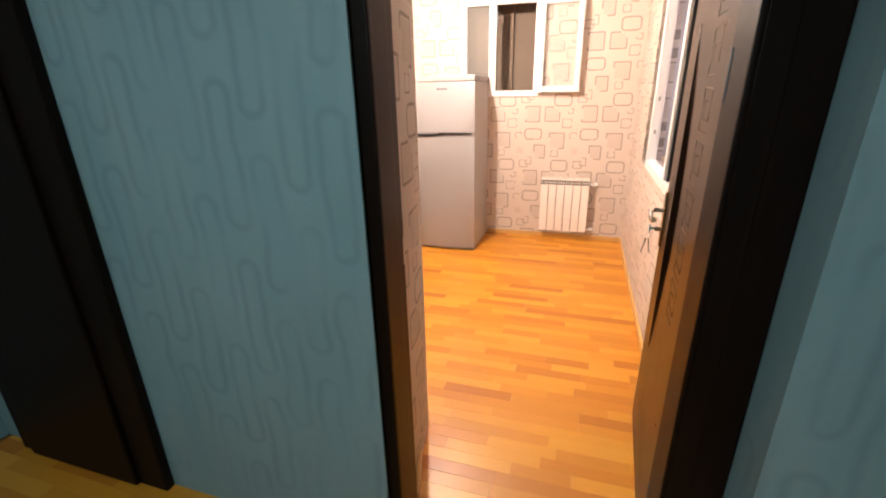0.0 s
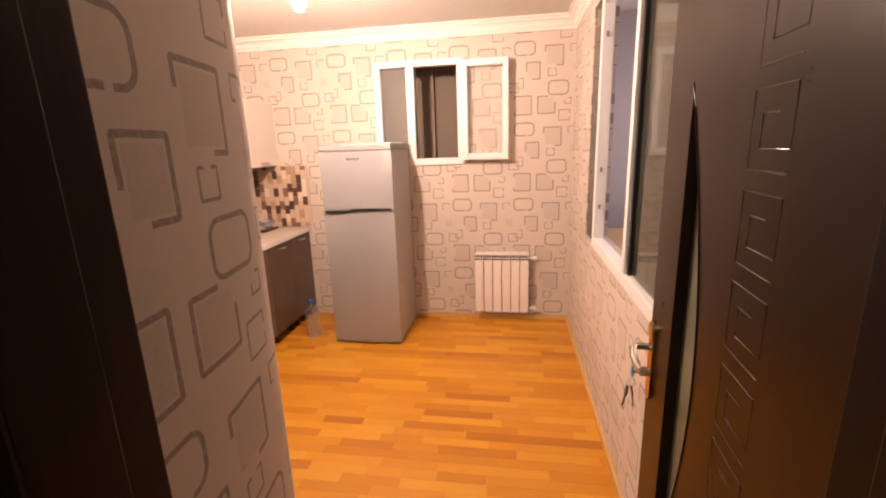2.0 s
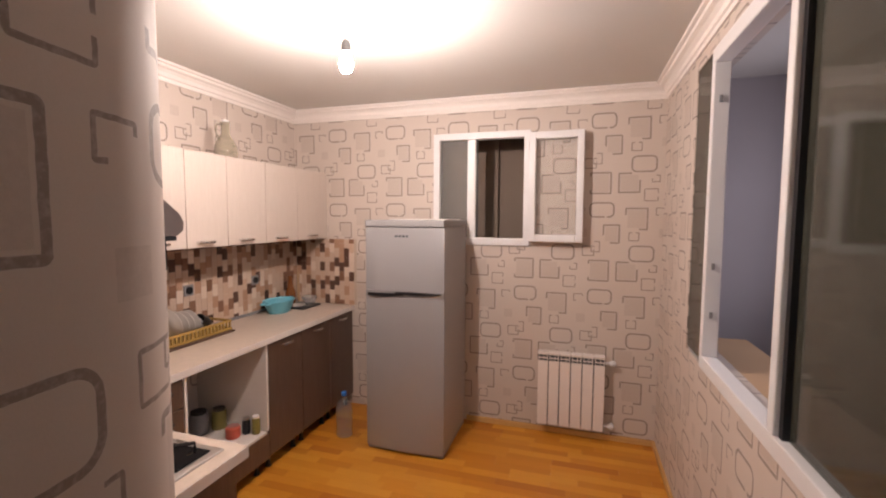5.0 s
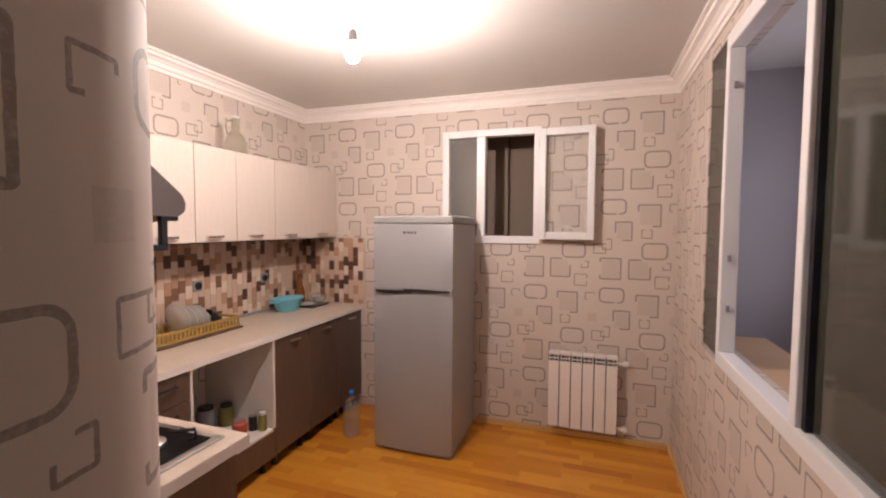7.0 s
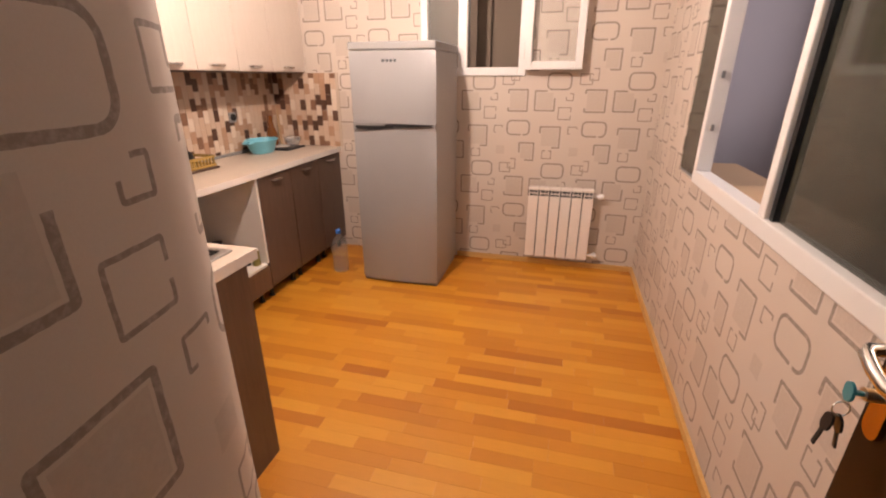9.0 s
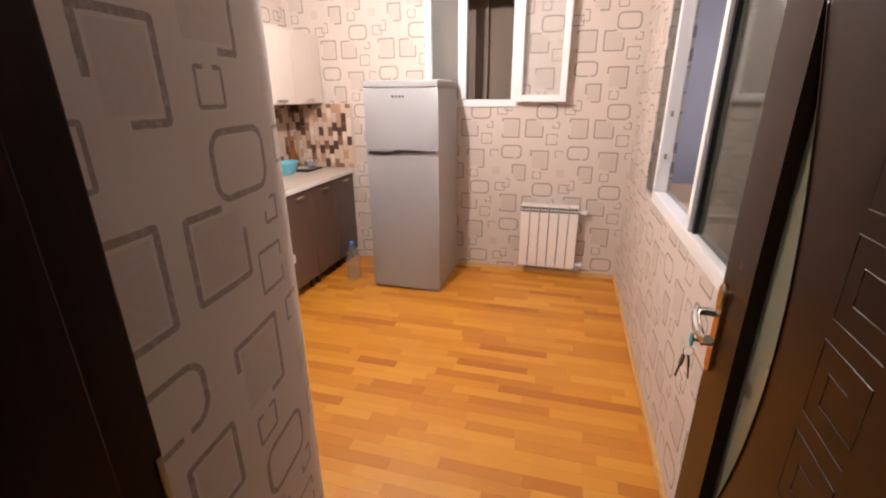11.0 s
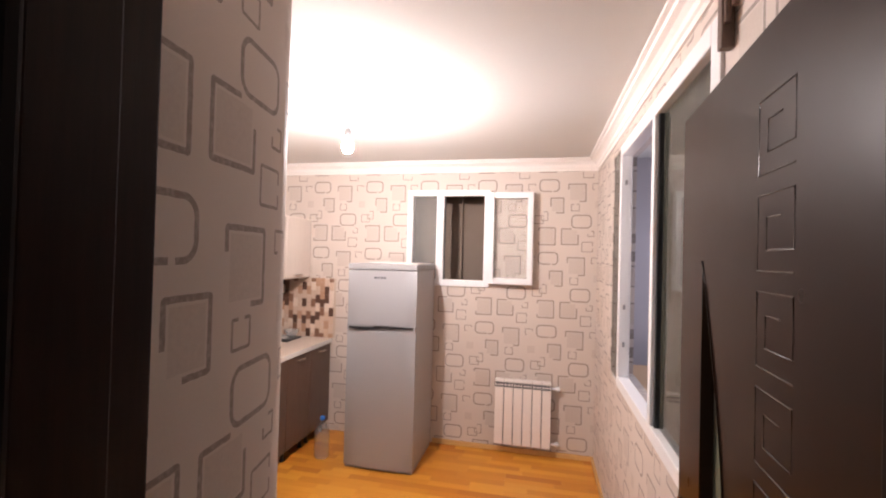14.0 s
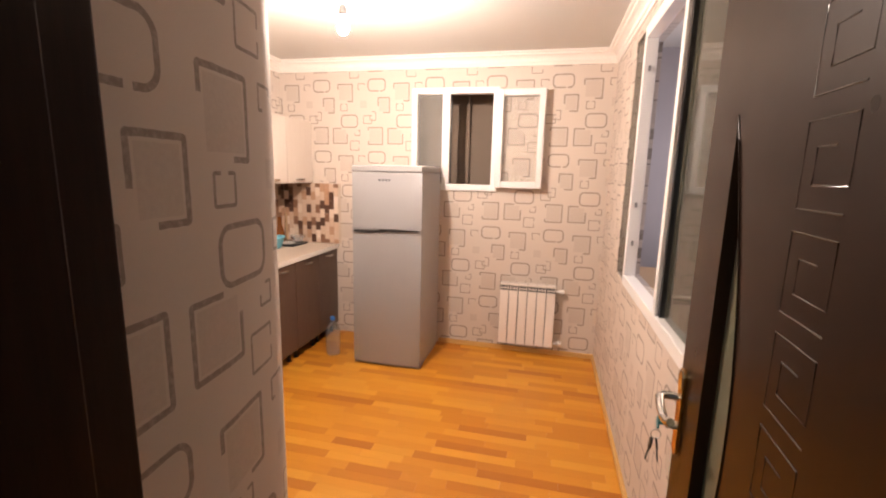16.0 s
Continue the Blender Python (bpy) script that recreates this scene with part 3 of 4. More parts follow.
HY = DW - 0.042
handle = door_part("handle", plate_yz(stadium(HY, 0.925, 1.165, 0.021), -0.009, -0.0005), BRASS, "worn brass plate with a chrome lever")
door_part("rosette", plate_yz(stadium(HY, 1.105, 1.160, 0.018), -0.012, -0.0092), CHROME, "worn silvery cap of the plate", handle)
lever = tube([(-0.009, HY, 1.085), (-0.030, HY, 1.086), (-0.050, HY - 0.002, 1.086), (-0.058, HY - 0.012, 1.084), (-0.060, HY - 0.045, 1.073), (-0.059, HY - 0.080, 1.066), (-0.056, HY - 0.110, 1.069), (-0.052, HY - 0.128, 1.078)], 0.0105, 12)
door_part("lever", lever, CHROME, "chrome lever", handle, True)
door_part("lock_cylinder", tube([(-0.009, HY, 1.005), (-0.034, HY, 1.005)], 0.011, 12), STEEL, "", handle, True)
bm = plate_yz(stadium(HY, 0.988, 1.022, 0.0125), -0.0545, -0.050)
cube(bm, -0.050, HY - 0.004, 1.002, -0.034, HY + 0.004, 1.008)
door_part("key", bm, KEY_TEAL, "key with a blue-green cover in the lock", handle)
ring = [(-0.054 - 0.012 * math.sin(2 * math.pi * k / 16), HY, 0.984 - 0.014 + 0.014 * math.cos(2 * math.pi * k / 16)) for k in range(17)]
door_part("key_ring", tube(ring, 0.0014, 6), STEEL, "thin steel key ring", handle, True)
for k, (dx, tilt) in enumerate(((-0.006, 10), (0.004, -8))):
    bm = plate_yz(stadium(0.0, -0.034, 0.0, 0.012), -0.002, 0.002)
    cube(bm, -0.0015, -0.004, -0.066, 0.0015, 0.004, -0.033)
    bm.transform(Matrix.Translation((-0.056 + dx, HY, 0.958)) @ Matrix.Rotation(radians(tilt), 4, "Y"))
    door_part("hanging_key", bm, BLACK, "dark spare key hanging on the ring", handle)
for z in (0.30, 1.54):
    bm = block(-0.003, 0.004, z, 0.0, 0.030, z + 0.085, 0.001)
    cube(bm, -0.004, -0.030, z, -0.001, -0.006, z + 0.085, 0.001)
    for kk in range(3):
        lathe([(0.0, 0), (0.003, 0), (0.003, 0.001), (0.0, 0.001)], 8, bm, (-0.003, 0.016, z + 0.016 + 0.026 * kk))
    tube([(-0.006, -0.002, z - 0.012), (-0.006, -0.002, z + 0.10)], 0.006, 8, bm)
    bm.transform(Matrix.Translation((-0.012, -0.062, 0.02)))
    door_part("hinge", bm, HINGE, "dull grey steel hinge")

# dark door and frame further along the hall wall
fr2 = tagged(new("door_2"), "very dark closed wooden door in the hall", "door", kind="structure")
bm = block(-2.35, 1.055, 0, -1.45, 1.093, 2.2, 0.008)
part("frame", bm, FRAMEW, fr2)
part("leaf", block(-2.25, 1.035, 0.01, -1.60, 1.0535, 2.08, 0.006), FRAMEW, fr2)

# ---------------------------------------------------------------- windows
win = tagged(new("window_1"), "small white plastic window with one sash swung open", "window", kind="structure")
y0, y1 = YB - 0.018, YB + 0.06


def pvc_bar(parent, x0, ya, z0, x1, yb, z1, name="window_frame"):
    return part(name, block(x0, ya, z0, x1, yb, z1, 0.006), PVC, parent)


pvc_bar(win, WX0, y0, WZ0, WX0 + 0.055, y1, WZ1)
pvc_bar(win, -0.412, y0, WZ0, WX1, y1, WZ1)
pvc_bar(win, -0.870, y0, WZ0 + 0.06, -0.800, y1, WZ1 - 0.055, "mullion")
pvc_bar(win, WX0 + 0.055, y0, WZ0, -0.412, y1, WZ0 + 0.06)
pvc_bar(win, WX0 + 0.055, y0, WZ1 - 0.055, -0.412, y1, WZ1)
part("gasket", block(-0.7995, y0 + 0.03, WZ0 + 0.06, -0.793, y1 - 0.01, WZ1 - 0.055), BLACK, win)
pane = part("pane", block(WX0 + 0.055, YB + 0.022, WZ0 + 0.06, -0.870, YB + 0.03, WZ1 - 0.055), PANE, win)
pane.visible_shadow = False
sash = part("sash", block(0, -0.032, 0, 0.05, 0.028, 0.84, 0.006), PVC, win)
sash.matrix_basis = Matrix.Translation((-0.363, YB - 0.046, 1.535)) @ Matrix.Rotation(radians(-3), 4, "Z")
SW = 0.405


def sash_part(name, bm, mat):
    ob = new(name, mesh_of(name, bm, mat))
    ob.parent = sash
    return ob


sash_part("stile", block(SW - 0.05, -0.032, 0, SW, 0.028, 0.84, 0.006), PVC)
sash_part("rail", block(0.05, -0.032, 0, SW - 0.05, 0.028, 0.055, 0.006), PVC)
sash_part("rail", block(0.05, -0.032, 0.785, SW - 0.05, 0.028, 0.84, 0.006), PVC)
sash_part("pane", block(0.05, -0.006, 0.055, SW - 0.05, 0.002, 0.785), PANE_CLEAR).visible_shadow = False
for z in (0.06, 0.70):
    sash_part("hinge", lathe([(0.007, 0), (0.007, 0.07)], 10, None, (-0.004, -0.034, z)), PVC)

rw = tagged(new("window_2"), "wide white plastic inner window with an empty middle light", "window", kind="structure")
x0, x1 = XR - 0.012, XR + 0.055


def rbar(ya, za, yb, zb, name="window_frame"):
    return part(name, block(x0, ya, za, x1, yb, zb, 0.006), PVC, rw)


rbar(RY0, RZ0, RY0 + 0.075, RZ1)
rbar(RY0 + 0.075, RZ0, 3.745, RZ0 + 0.062)
rbar(RY0 + 0.075, RZ1 - 0.07, 3.745, RZ1)
rbar(2.890, RZ0 + 0.062, 2.938, RZ1 - 0.07, "mullion")
rbar(3.695, RZ0 + 0.062, 3.745, RZ1 - 0.07, "mullion")
part("window_frame", block(XR + 0.012, 3.745, RZ0, XR + 0.055, RY1, RZ0 + 0.02), GREY, rw)
part("pane", block(XR + 0.006, 3.745, RZ0 + 0.02, XR + 0.012, RY1 - 0.002, RZ1), PANE_DARK, rw)
part("pane", block(XR + 0.022, RY0 + 0.075, RZ0 + 0.062, XR + 0.030, 2.890, RZ1 - 0.07), PANE_DARK, rw)
part("gasket", block(XR + 0.004, 2.866, RZ0 + 0.062, XR + 0.022, 2.890, RZ1 - 0.07), BLACK, rw)
for z in (1.25, 1.48, 2.25):
    part("latch_plate", block(XR + 0.01, 3.684, z, XR + 0.024, 3.695, z + 0.03, 0.002), GREY, rw)
structure("trim_inner_ledge", block(XR + 0.152, 2.3, 0.96, XR + 0.40, 4.4, 0.99, 0.004), TAN, "tan wooden ledge behind the inner window", "ledge")

# curtain-rod bracket over the open door
br = thing("wall_bracket", (XR - 0.05, 2.10, 2.44), "brown metal bracket on the wall above the door", "bracket")
part("plate", block(XR - 0.035, 2.10, 2.36, XR - 0.001, 2.13, 2.53, 0.004), BROWN, br)
bm = tube([(XR - 0.025, 2.09, 2.42), (XR - 0.025, 2.085, 2.52), (XR - 0.025, 2.06, 2.545), (XR - 0.025, 2.04, 2.52), (XR - 0.025, 2.04, 2.44)], 0.009, 8)
part("hook", bm, BROWN, br, smooth=True)

# ---------------------------------------------------------------- ceiling lamp
lamp = thing("ceiling_lamp", (BULB[0], BULB[1], H), "bare lit bulb hanging on a short cable", "lamp")
part("ceiling_rose", lathe([(0.0, -0.025), (0.03, -0.025), (0.045, -0.012), (0.048, -0.001), (0.0, -0.001)], 24, None, (BULB[0], BULB[1], H)), PVC, lamp, smooth=True)
part("cable", tube([(BULB[0], BULB[1], H - 0.02), (BULB[0] + 0.004, BULB[1], H - 0.10), (BULB[0], BULB[1], BULB[2] + 0.09)], 0.003, 8), PVC, lamp)
part("socket", lathe([(0.0, 0.10), (0.012, 0.10), (0.02, 0.085), (0.021, 0.045), (0.0, 0.045)], 18, None, BULB), GREY, lamp, smooth=True)
part("bulb", lathe([(0.0, -0.045), (0.016, -0.042), (0.028, -0.025), (0.031, -0.005), (0.026, 0.018), (0.016, 0.038), (0.014, 0.046), (0.0, 0.046)], 22, None, BULB), BULB_MAT, lamp, "glowing warm white bulb", smooth=True)
# unseen fill lamp, added behind the camera to brighten the teal hall walls
hl = thing("hall_fill_lamp", (-0.55, -0.85, H), "unseen round cool-white fill lamp added in the hall", "lamp")
part("base", lathe([(0.0, -0.02), (0.11, -0.02), (0.11, -0.001), (0.0, -0.001)], 24, None, (-0.55, -0.85, H)), PVC, hl)
part("diffuser", lathe([(0.0, -0.06), (0.05, -0.055), (0.09, -0.035), (0.10, -0.021), (0.0, -0.021)], 24, None, (-0.55, -0.85, H)), HALL_MAT, hl, smooth=True)

# ---------------------------------------------------------------- fridge
FX0, FX1, FY0, FY1 = -1.458, -0.862, 4.212, 4.85
fridge = thing("fridge", ((FX0 + FX1) / 2, 4.56, 0), "silver two-door fridge freezer standing by the wall", "fridge")
part("body", block(FX0 + 0.004, FY0 + 0.062, 0.03, FX1 - 0.004, FY1, 1.648, 0.008), SILVER_SIDE, fridge)
part("top", block(FX0 - 0.002, FY0 + 0.006, 1.650, FX1 + 0.002, FY1, 1.700, 0.012, 3), TRIM_GREY, fridge, "grey plastic top")


def bowed_door(z0, z1, bow=0.018, n=12):
    """A door with a gently bowed front."""
    bm = bmesh.new()
    w = FX1 - FX0
    pts = [(FX0 + w * i / n, FY0 + bow * (2 * i / n - 1) ** 2) for i in range(n + 1)]
    pts += [(FX1, FY0 + 0.055), (FX0, FY0 + 0.055)]
    bm.free()
    bm = prism(pts, z0, z1)
    edges = [e for e in bm.edges if abs(e.verts[0].co.z - e.verts[1].co.z) < 1e-6 and min(e.verts[0].co.y, e.verts[1].co.y) < FY0 + 0.05]
    bmesh.ops.bevel(bm, geom=edges, offset=0.006, segments=2, affect="EDGES", profile=0.6)
    return bm


upper = part("freezer_door", bowed_door(1.195, 1.646), SILVER, fridge, smooth=True)
lower = part("fridge_door", bowed_door(0.028, 1.150), SILVER, fridge, smooth=True)
part("trim", block(FX0 + 0.002, FY0 + 0.008, 1.150, FX1 - 0.004, FY0 + 0.06, 1.195), TRIM_GREY, fridge, "grey band between the doors")
for xa, xb, za, zb in ((0.025, 0.30, 1.152, 1.179), (0.24, 0.575, 1.172, 1.190)):
    # a lens-shaped dark grip, drawn out to a point at one end
    low = [(FX0 + xa + (xb - xa) * k / 8, za + (zb - za) * (0.5 - 0.5 * math.sin(math.pi * min(1, 0.12 + k / 8)))) for k in range(9)]
    top = [(x, zb) for x, z in reversed(low)]
    bm = bmesh.new()
    ring = [[bm.verts.new((x, y, z)) for x, z in low + top] for y in (FY0 - 0.006, FY0 + 0.03)]
    n = len(ring[0])
    bm.faces.new(ring[0])
    bm.faces.new(list(reversed(ring[1])))
    for k in range(n):
        bm.faces.new((ring[0][k], ring[0][(k + 1) % n], ring[1][(k + 1) % n], ring[1][k]))
    part("handle_grip", bm, BLACK, fridge, "dark handle grip")
part("plinth", block(FX0 + 0.006, FY0 + 0.022, 0.004, FX1 - 0.006, FY1 - 0.02, 0.027, 0.004), GREY, fridge)
for i, (w, g) in enumerate(((0.022, 0.0), (0.018, 0.03), (0.02, 0.056), (0.016, 0.084))):
    part("badge", block(-1.222 + g, FY0 - 0.0025, 1.578, -1.222 + g + w, FY0 + 0.003, 1.594, 0.001), HINGE, upper)
for fx in (FX0 + 0.05, FX1 - 0.05):
    for fy in (FY0 + 0.08, FY1 - 0.05):
        part("foot", lathe([(0.0, 0), (0.02, 0), (0.018, 0.03), (0.0, 0.03)], 12, None, (fx, fy, 0)), BLACK, fridge)
cloth_bm = block(-1.36, 4.42, 1.7005, -0.90, 4.78, 1.707, 0.002)
tagged(part("folded_sheet", cloth_bm, WHITE_BOARD), "thin pale sheet lying on the fridge", "sheet")

# ---------------------------------------------------------------- radiator
RX0, RN, RP = -0.270, 6, 0.0835
rad = thing("radiator", (0.0, 4.84, 0.09), "white six-section aluminium wall radiator", "radiator")


def rad_section():
    bm = block(0.0038, 4.802, 0.10, RP - 0.0038, 4.812, 0.610, 0.003)
    cube(bm, 0.032, 4.812, 0.10, RP - 0.032, 4.872, 0.66)
    cube(bm, 0.002, 4.806, 0.655, RP - 0.002, 4.878, 0.675, 0.006)
    for k in range(2):
        cube(bm, 0.010 + 0.036 * k, 4.804, 0.610, 0.014 + 0.036 * k, 4.815, 0.656)
    cube(bm, 0.006, 4.803, 0.628, RP - 0.006, 4.81, 0.635)
    cube(bm, RP - 0.012, 4.804, 0.610, RP - 0.006, 4.815, 0.656)
    return bm


sec = mesh_of("section", rad_section(), RAD)
for k in range(RN):
    ob = new("section", sec)
    ob.parent = rad
    ob.matrix_parent_inverse = rad.matrix_basis.inverted()
    ob.location = (RX0 + RP * k, 0, 0)
for z in (0.13, 0.62):
    part("header", tube([(RX0, 4.845, z), (RX0 + RP * RN, 4.845, z)], 0.018, 12), GREY, rad, smooth=True)
    part("valve", lathe([(0.0, 0), (0.016, 0.0), (0.02, 0.012), (0.02, 0.036), (0.013, 0.045), (0.0, 0.045)], 14, lathe([(0.012, -0.03), (0.012, 0.0)], 12)), PVC, rad, smooth=True).matrix_basis = Matrix.Translation((RX0 + RP * RN + 0.03, 4.845, z)) @ Matrix.Rotation(radians(90), 4, "Y")
    part("pipe", tube([(RX0 + RP * RN + 0.02, 4.845, z), (RX0 + RP * RN + 0.055, 4.845, z), (RX0 + RP * RN + 0.06, 4.905, z)], 0.010, 10), PVC, rad, smooth=True)
# dark plate and grey filler: shade of the slots and gaps as colour
part("grille", block(RX0 + 0.004, 4.811, 0.606, RX0 + RP * RN - 0.004, 4.818, 0.657), HINGE, rad, "dark plate standing for the shade in the top slots")
part("core", block(RX0 + 0.01, 4.826, 0.12, RX0 + RP * RN - 0.01, 4.862, 0.65), GREY, rad, "grey filler standing for the shade between the fins")
for bx in (RX0 + RP, RX0 + RP * 5):
    part("bracket", block(bx - 0.01, 4.872, 0.58, bx + 0.01, 4.905, 0.64), RAD, rad)
    part("bracket", block(bx - 0.01, 4.872, 0.11, bx + 0.01, 4.905, 0.15), RAD, rad)

# ---------------------------------------------------------------- kitchen units
CX = -1.94            # front plane of the base units
CZ = 0.92             # worktop
RETX, RETY = -1.07, 2.58   # corner of the return worktop


def bar_handle(parent, at, length, along, out, mat=CHROME):
    """A short bridge handle; along and out are unit vectors."""
    a, o, p = Vector(along), Vector(out), Vector(at)
    pts = [p - a * length / 2, p - a * length * 0.46 + o * 0.022, p - a * length * 0.2 + o * 0.028, p + a * length * 0.2 + o * 0.028, p + a * length * 0.46 + o * 0.022, p + a * length / 2]
    bm = tube(pts, 0.0085, 8)
    return part("handle", bm, mat, parent, "chrome handle", True)


def base_unit(ya, yb, label, toe=0.10):
    u = thing("base_cabinet", (CX - 0.28, (ya + yb) / 2, 0), label, "cabinet", "kitchen base cabinets")
    part("body", block(XL + 0.005, ya + 0.001, toe, CX - 0.020, yb - 0.001, CZ - 0.041), BROWN, u)
    d = part("door", block(CX - 0.018, ya + 0.003, toe, CX, yb - 0.003, CZ - 0.048, 0.0025), BROWN, u)
    bar_handle(d, (CX, (ya + yb) / 2, CZ - 0.085), 0.10, (0, 1, 0), (1, 0, 0))
    for y in (ya + 0.05, yb - 0.05):
        part("leg", lathe([(0.0, 0), (0.022, 0), (0.016, 0.02), (0.014, 0.10), (0.0, 0.10)], 12, None, (CX - 0.06, y, 0)), BLACK, u)
    part("plinth", block(CX - 0.14, ya + 0.002, 0.0, CX - 0.125, yb - 0.002, toe), BLACK, u)
    return u


for ya, yb in ((4.515, 4.895), (4.13, 4.513), (3.752, 4.128)):
    base_unit(ya, yb, "brown laminate base cabinet under the worktop")

niche = thing("open_cabinet", (CX - 0.28, 3.43, 0), "open white cabinet niche without an appliance", "cabinet")
part("side_panel", block(XL + 0.005, 3.732, 0.286, CX, 3.750, CZ - 0.041, 0.002), WHITE_BOARD, niche)
part("side_panel", block(XL + 0.005, 3.105, 0.02, CX, 3.123, CZ - 0.041, 0.002), WHITE_BOARD, niche)
part("shelf", block(XL + 0.005, 3.124, 0.268, CX - 0.002, 3.731, 0.285, 0.002), WHITE_BOARD, niche)
part("plinth_front", block(CX - 0.02, 3.124, 0.09, CX - 0.002, 3.750, 0.266, 0.002), BROWN, niche)
part("back_panel", block(XL + 0.004, 3.124, 0.245, XL + 0.012, 3.40, CZ - 0.05), BROWN, niche, "dark bare back panel")
for y in (3.16, 3.69):
    part("leg", lathe([(0.0, 0), (0.022, 0), (0.014, 0.02), (0.014, 0.267), (0.0, 0.267)], 12, None, (CX - 0.06, y, 0)), BLACK, niche)
part("drain_pipe", tube([(XL + 0.06, 3.46, 0.286), (XL + 0.06, 3.46, CZ - 0.05)], 0.03, 14), BLACK, niche, "black upright drain pipe", True)

drawers = thing("drawer_cabinet", (CX - 0.28, 2.85, 0), "brown laminate drawer cabinet in the corner", "cabinet")
part("body", block(XL + 0.005, 2.585, 0.02, CX - 0.02, 3.103, CZ - 0.041), BROWN, drawers)
for i, (za, zb) in enumerate(((0.72, 0.872), (0.42, 0.715), (0.10, 0.415))):
    d = part("drawer", block(CX - 0.018, 2.60, za, CX, 3.10, zb, 0.0025), BROWN, drawers)
    bar_handle(d, (CX, 2.96, zb - 0.05), 0.12, (0, 1, 0), (1, 0, 0), BLACK)

ret = thing("hob_cabinet", ((RETX + XL) / 2, 2.25, 0), "brown laminate cabinet carrying the hob", "cabinet")
part("body", block(XL + 0.005, YF + 0.004, 0.02, RETX - 0.045, RETY - 0.05, CZ - 0.041), BROWN, ret)
part("end_panel", block(RETX - 0.044, YF + 0.004, 0.0, RETX - 0.026, RETY - 0.03, CZ - 0.041, 0.0015), BROWN, ret)

worktop = thing("worktop", (CX - 0.28, 3.4, CZ - 0.04), "pale cream L-shaped laminate worktop on the units", "worktop")
part("slab", prism([(XL + 0.002, YF + 0.002), (RETX, YF + 0.002), (RETX, RETY), (CX + 0.015, RETY), (CX + 0.015, YB - 0.002), (XL + 0.002, YB - 0.002)], CZ - 0.04, CZ), TOP, worktop)
part("edge_band", block(RETX + 0.0003, YF + 0.002, CZ - 0.0395, RETX + 0.0025, RETY, CZ - 0.0008), WHITE_BOARD, worktop, "pale edge band at the end of the worktop")
part("edge_band", block(CX + 0.018, RETY + 0.0003, CZ - 0.0395, RETX, RETY + 0.0025, CZ - 0.0008), WHITE_BOARD, worktop, "pale edge band along the hob side")
part("edge_band", block(CX + 0.0153, RETY + 0.003, CZ - 0.0395, CX + 0.0175, YB - 0.002, CZ - 0.0008), WHITE_BOARD, worktop, "pale edge band along the front")
tagged(part("worktop_upstand", block(XL + 0.002, 2.6, CZ + 0.001, XL + 0.022, YB - 0.024, CZ + 0.022, 0.005), GREY), "grey sealing strip along the worktop", "strip")

# hob with its grates
hob = thing("gas_hob", (-1.42, 2.25, CZ), "black glass gas hob with a steel rim and iron grates", "hob")
HX0, HX1, HY0, HY1 = -1.70, -1.125, 2.02, 2.53
part("rim", block(HX0, HY0, CZ + 0.0005, HX1, HY1, CZ + 0.008, 0.003), STEEL, hob, "brushed steel rim")
part("glass", block(HX0 + 0.03, HY0 + 0.03, CZ + 0.0085, HX1 - 0.03, HY1 - 0.03, CZ + 0.012, 0.001), BLACK_GLASS, hob)
for gx in (HX0 + 0.16, HX1 - 0.16):
    for gy in (HY0 + 0.14, HY1 - 0.14):
        b = part("burner", lathe([(0.0, 0.012), (0.045, 0.012), (0.045, 0.022), (0.032, 0.030), (0.0, 0.031)], 20, None, (gx, gy, CZ)), STEEL, hob, smooth=True)
        for k in range(4):
            a = math.pi / 4 + k * math.pi / 2
            ca, sa = math.cos(a), math.sin(a)
            part("grate_arm", tube([(gx + 0.125 * ca, gy + 0.125 * sa, CZ + 0.012), (gx + 0.125 * ca, gy + 0.125 * sa, CZ + 0.042), (gx + 0.05 * ca, gy + 0.05 * sa, CZ + 0.046)], 0.006, 6), BLACK, hob)
    for gy in (HY0 + 0.2, HY1 - 0.2):
        part("knob", lathe([(0.0, 0.012), (0.018, 0.012), (0.016, 0.034), (0.0, 0.034)], 14, None, ((HX0 + HX1) / 2, gy, CZ)), BLACK, hob, smooth=True)

# extractor hood over the hob
hood = thing("extractor_hood", (-1.42, 2.15, 1.66), "brown slanted extractor hood with a black visor", "hood")
prof = [(YF + 0.004, 1.66), (2.385, 1.66), (2.405, 1.675), (2.408, 1.70), (2.395, 1.725), (2.30, 1.80), (2.12, 1.90), (YF + 0.004, 1.99)]
bm = plate_yz(prof, -1.72, -1.13)
part("canopy", bm, plain("hood_bronze", (0.20, 0.165, 0.145), 0.35, metal=0.5), hood)
part("filter", block(-1.69, 1.95, 1.642, -1.16, 2.36, 1.659, 0.002), CREAM, hood, "pale grease filter")
bm = block(-1.150, 2.33, 1.575, -1.135, 2.352, 1.659, 0.003)
cube(bm, -1.150, 2.30, 1.56, -1.135, 2.352, 1.576, 0.003)
cube(bm, -1.152, 2.33, 1.645, -1.133, 2.385, 1.659, 0.003)
part("visor_arm", bm, BLACK, hood)

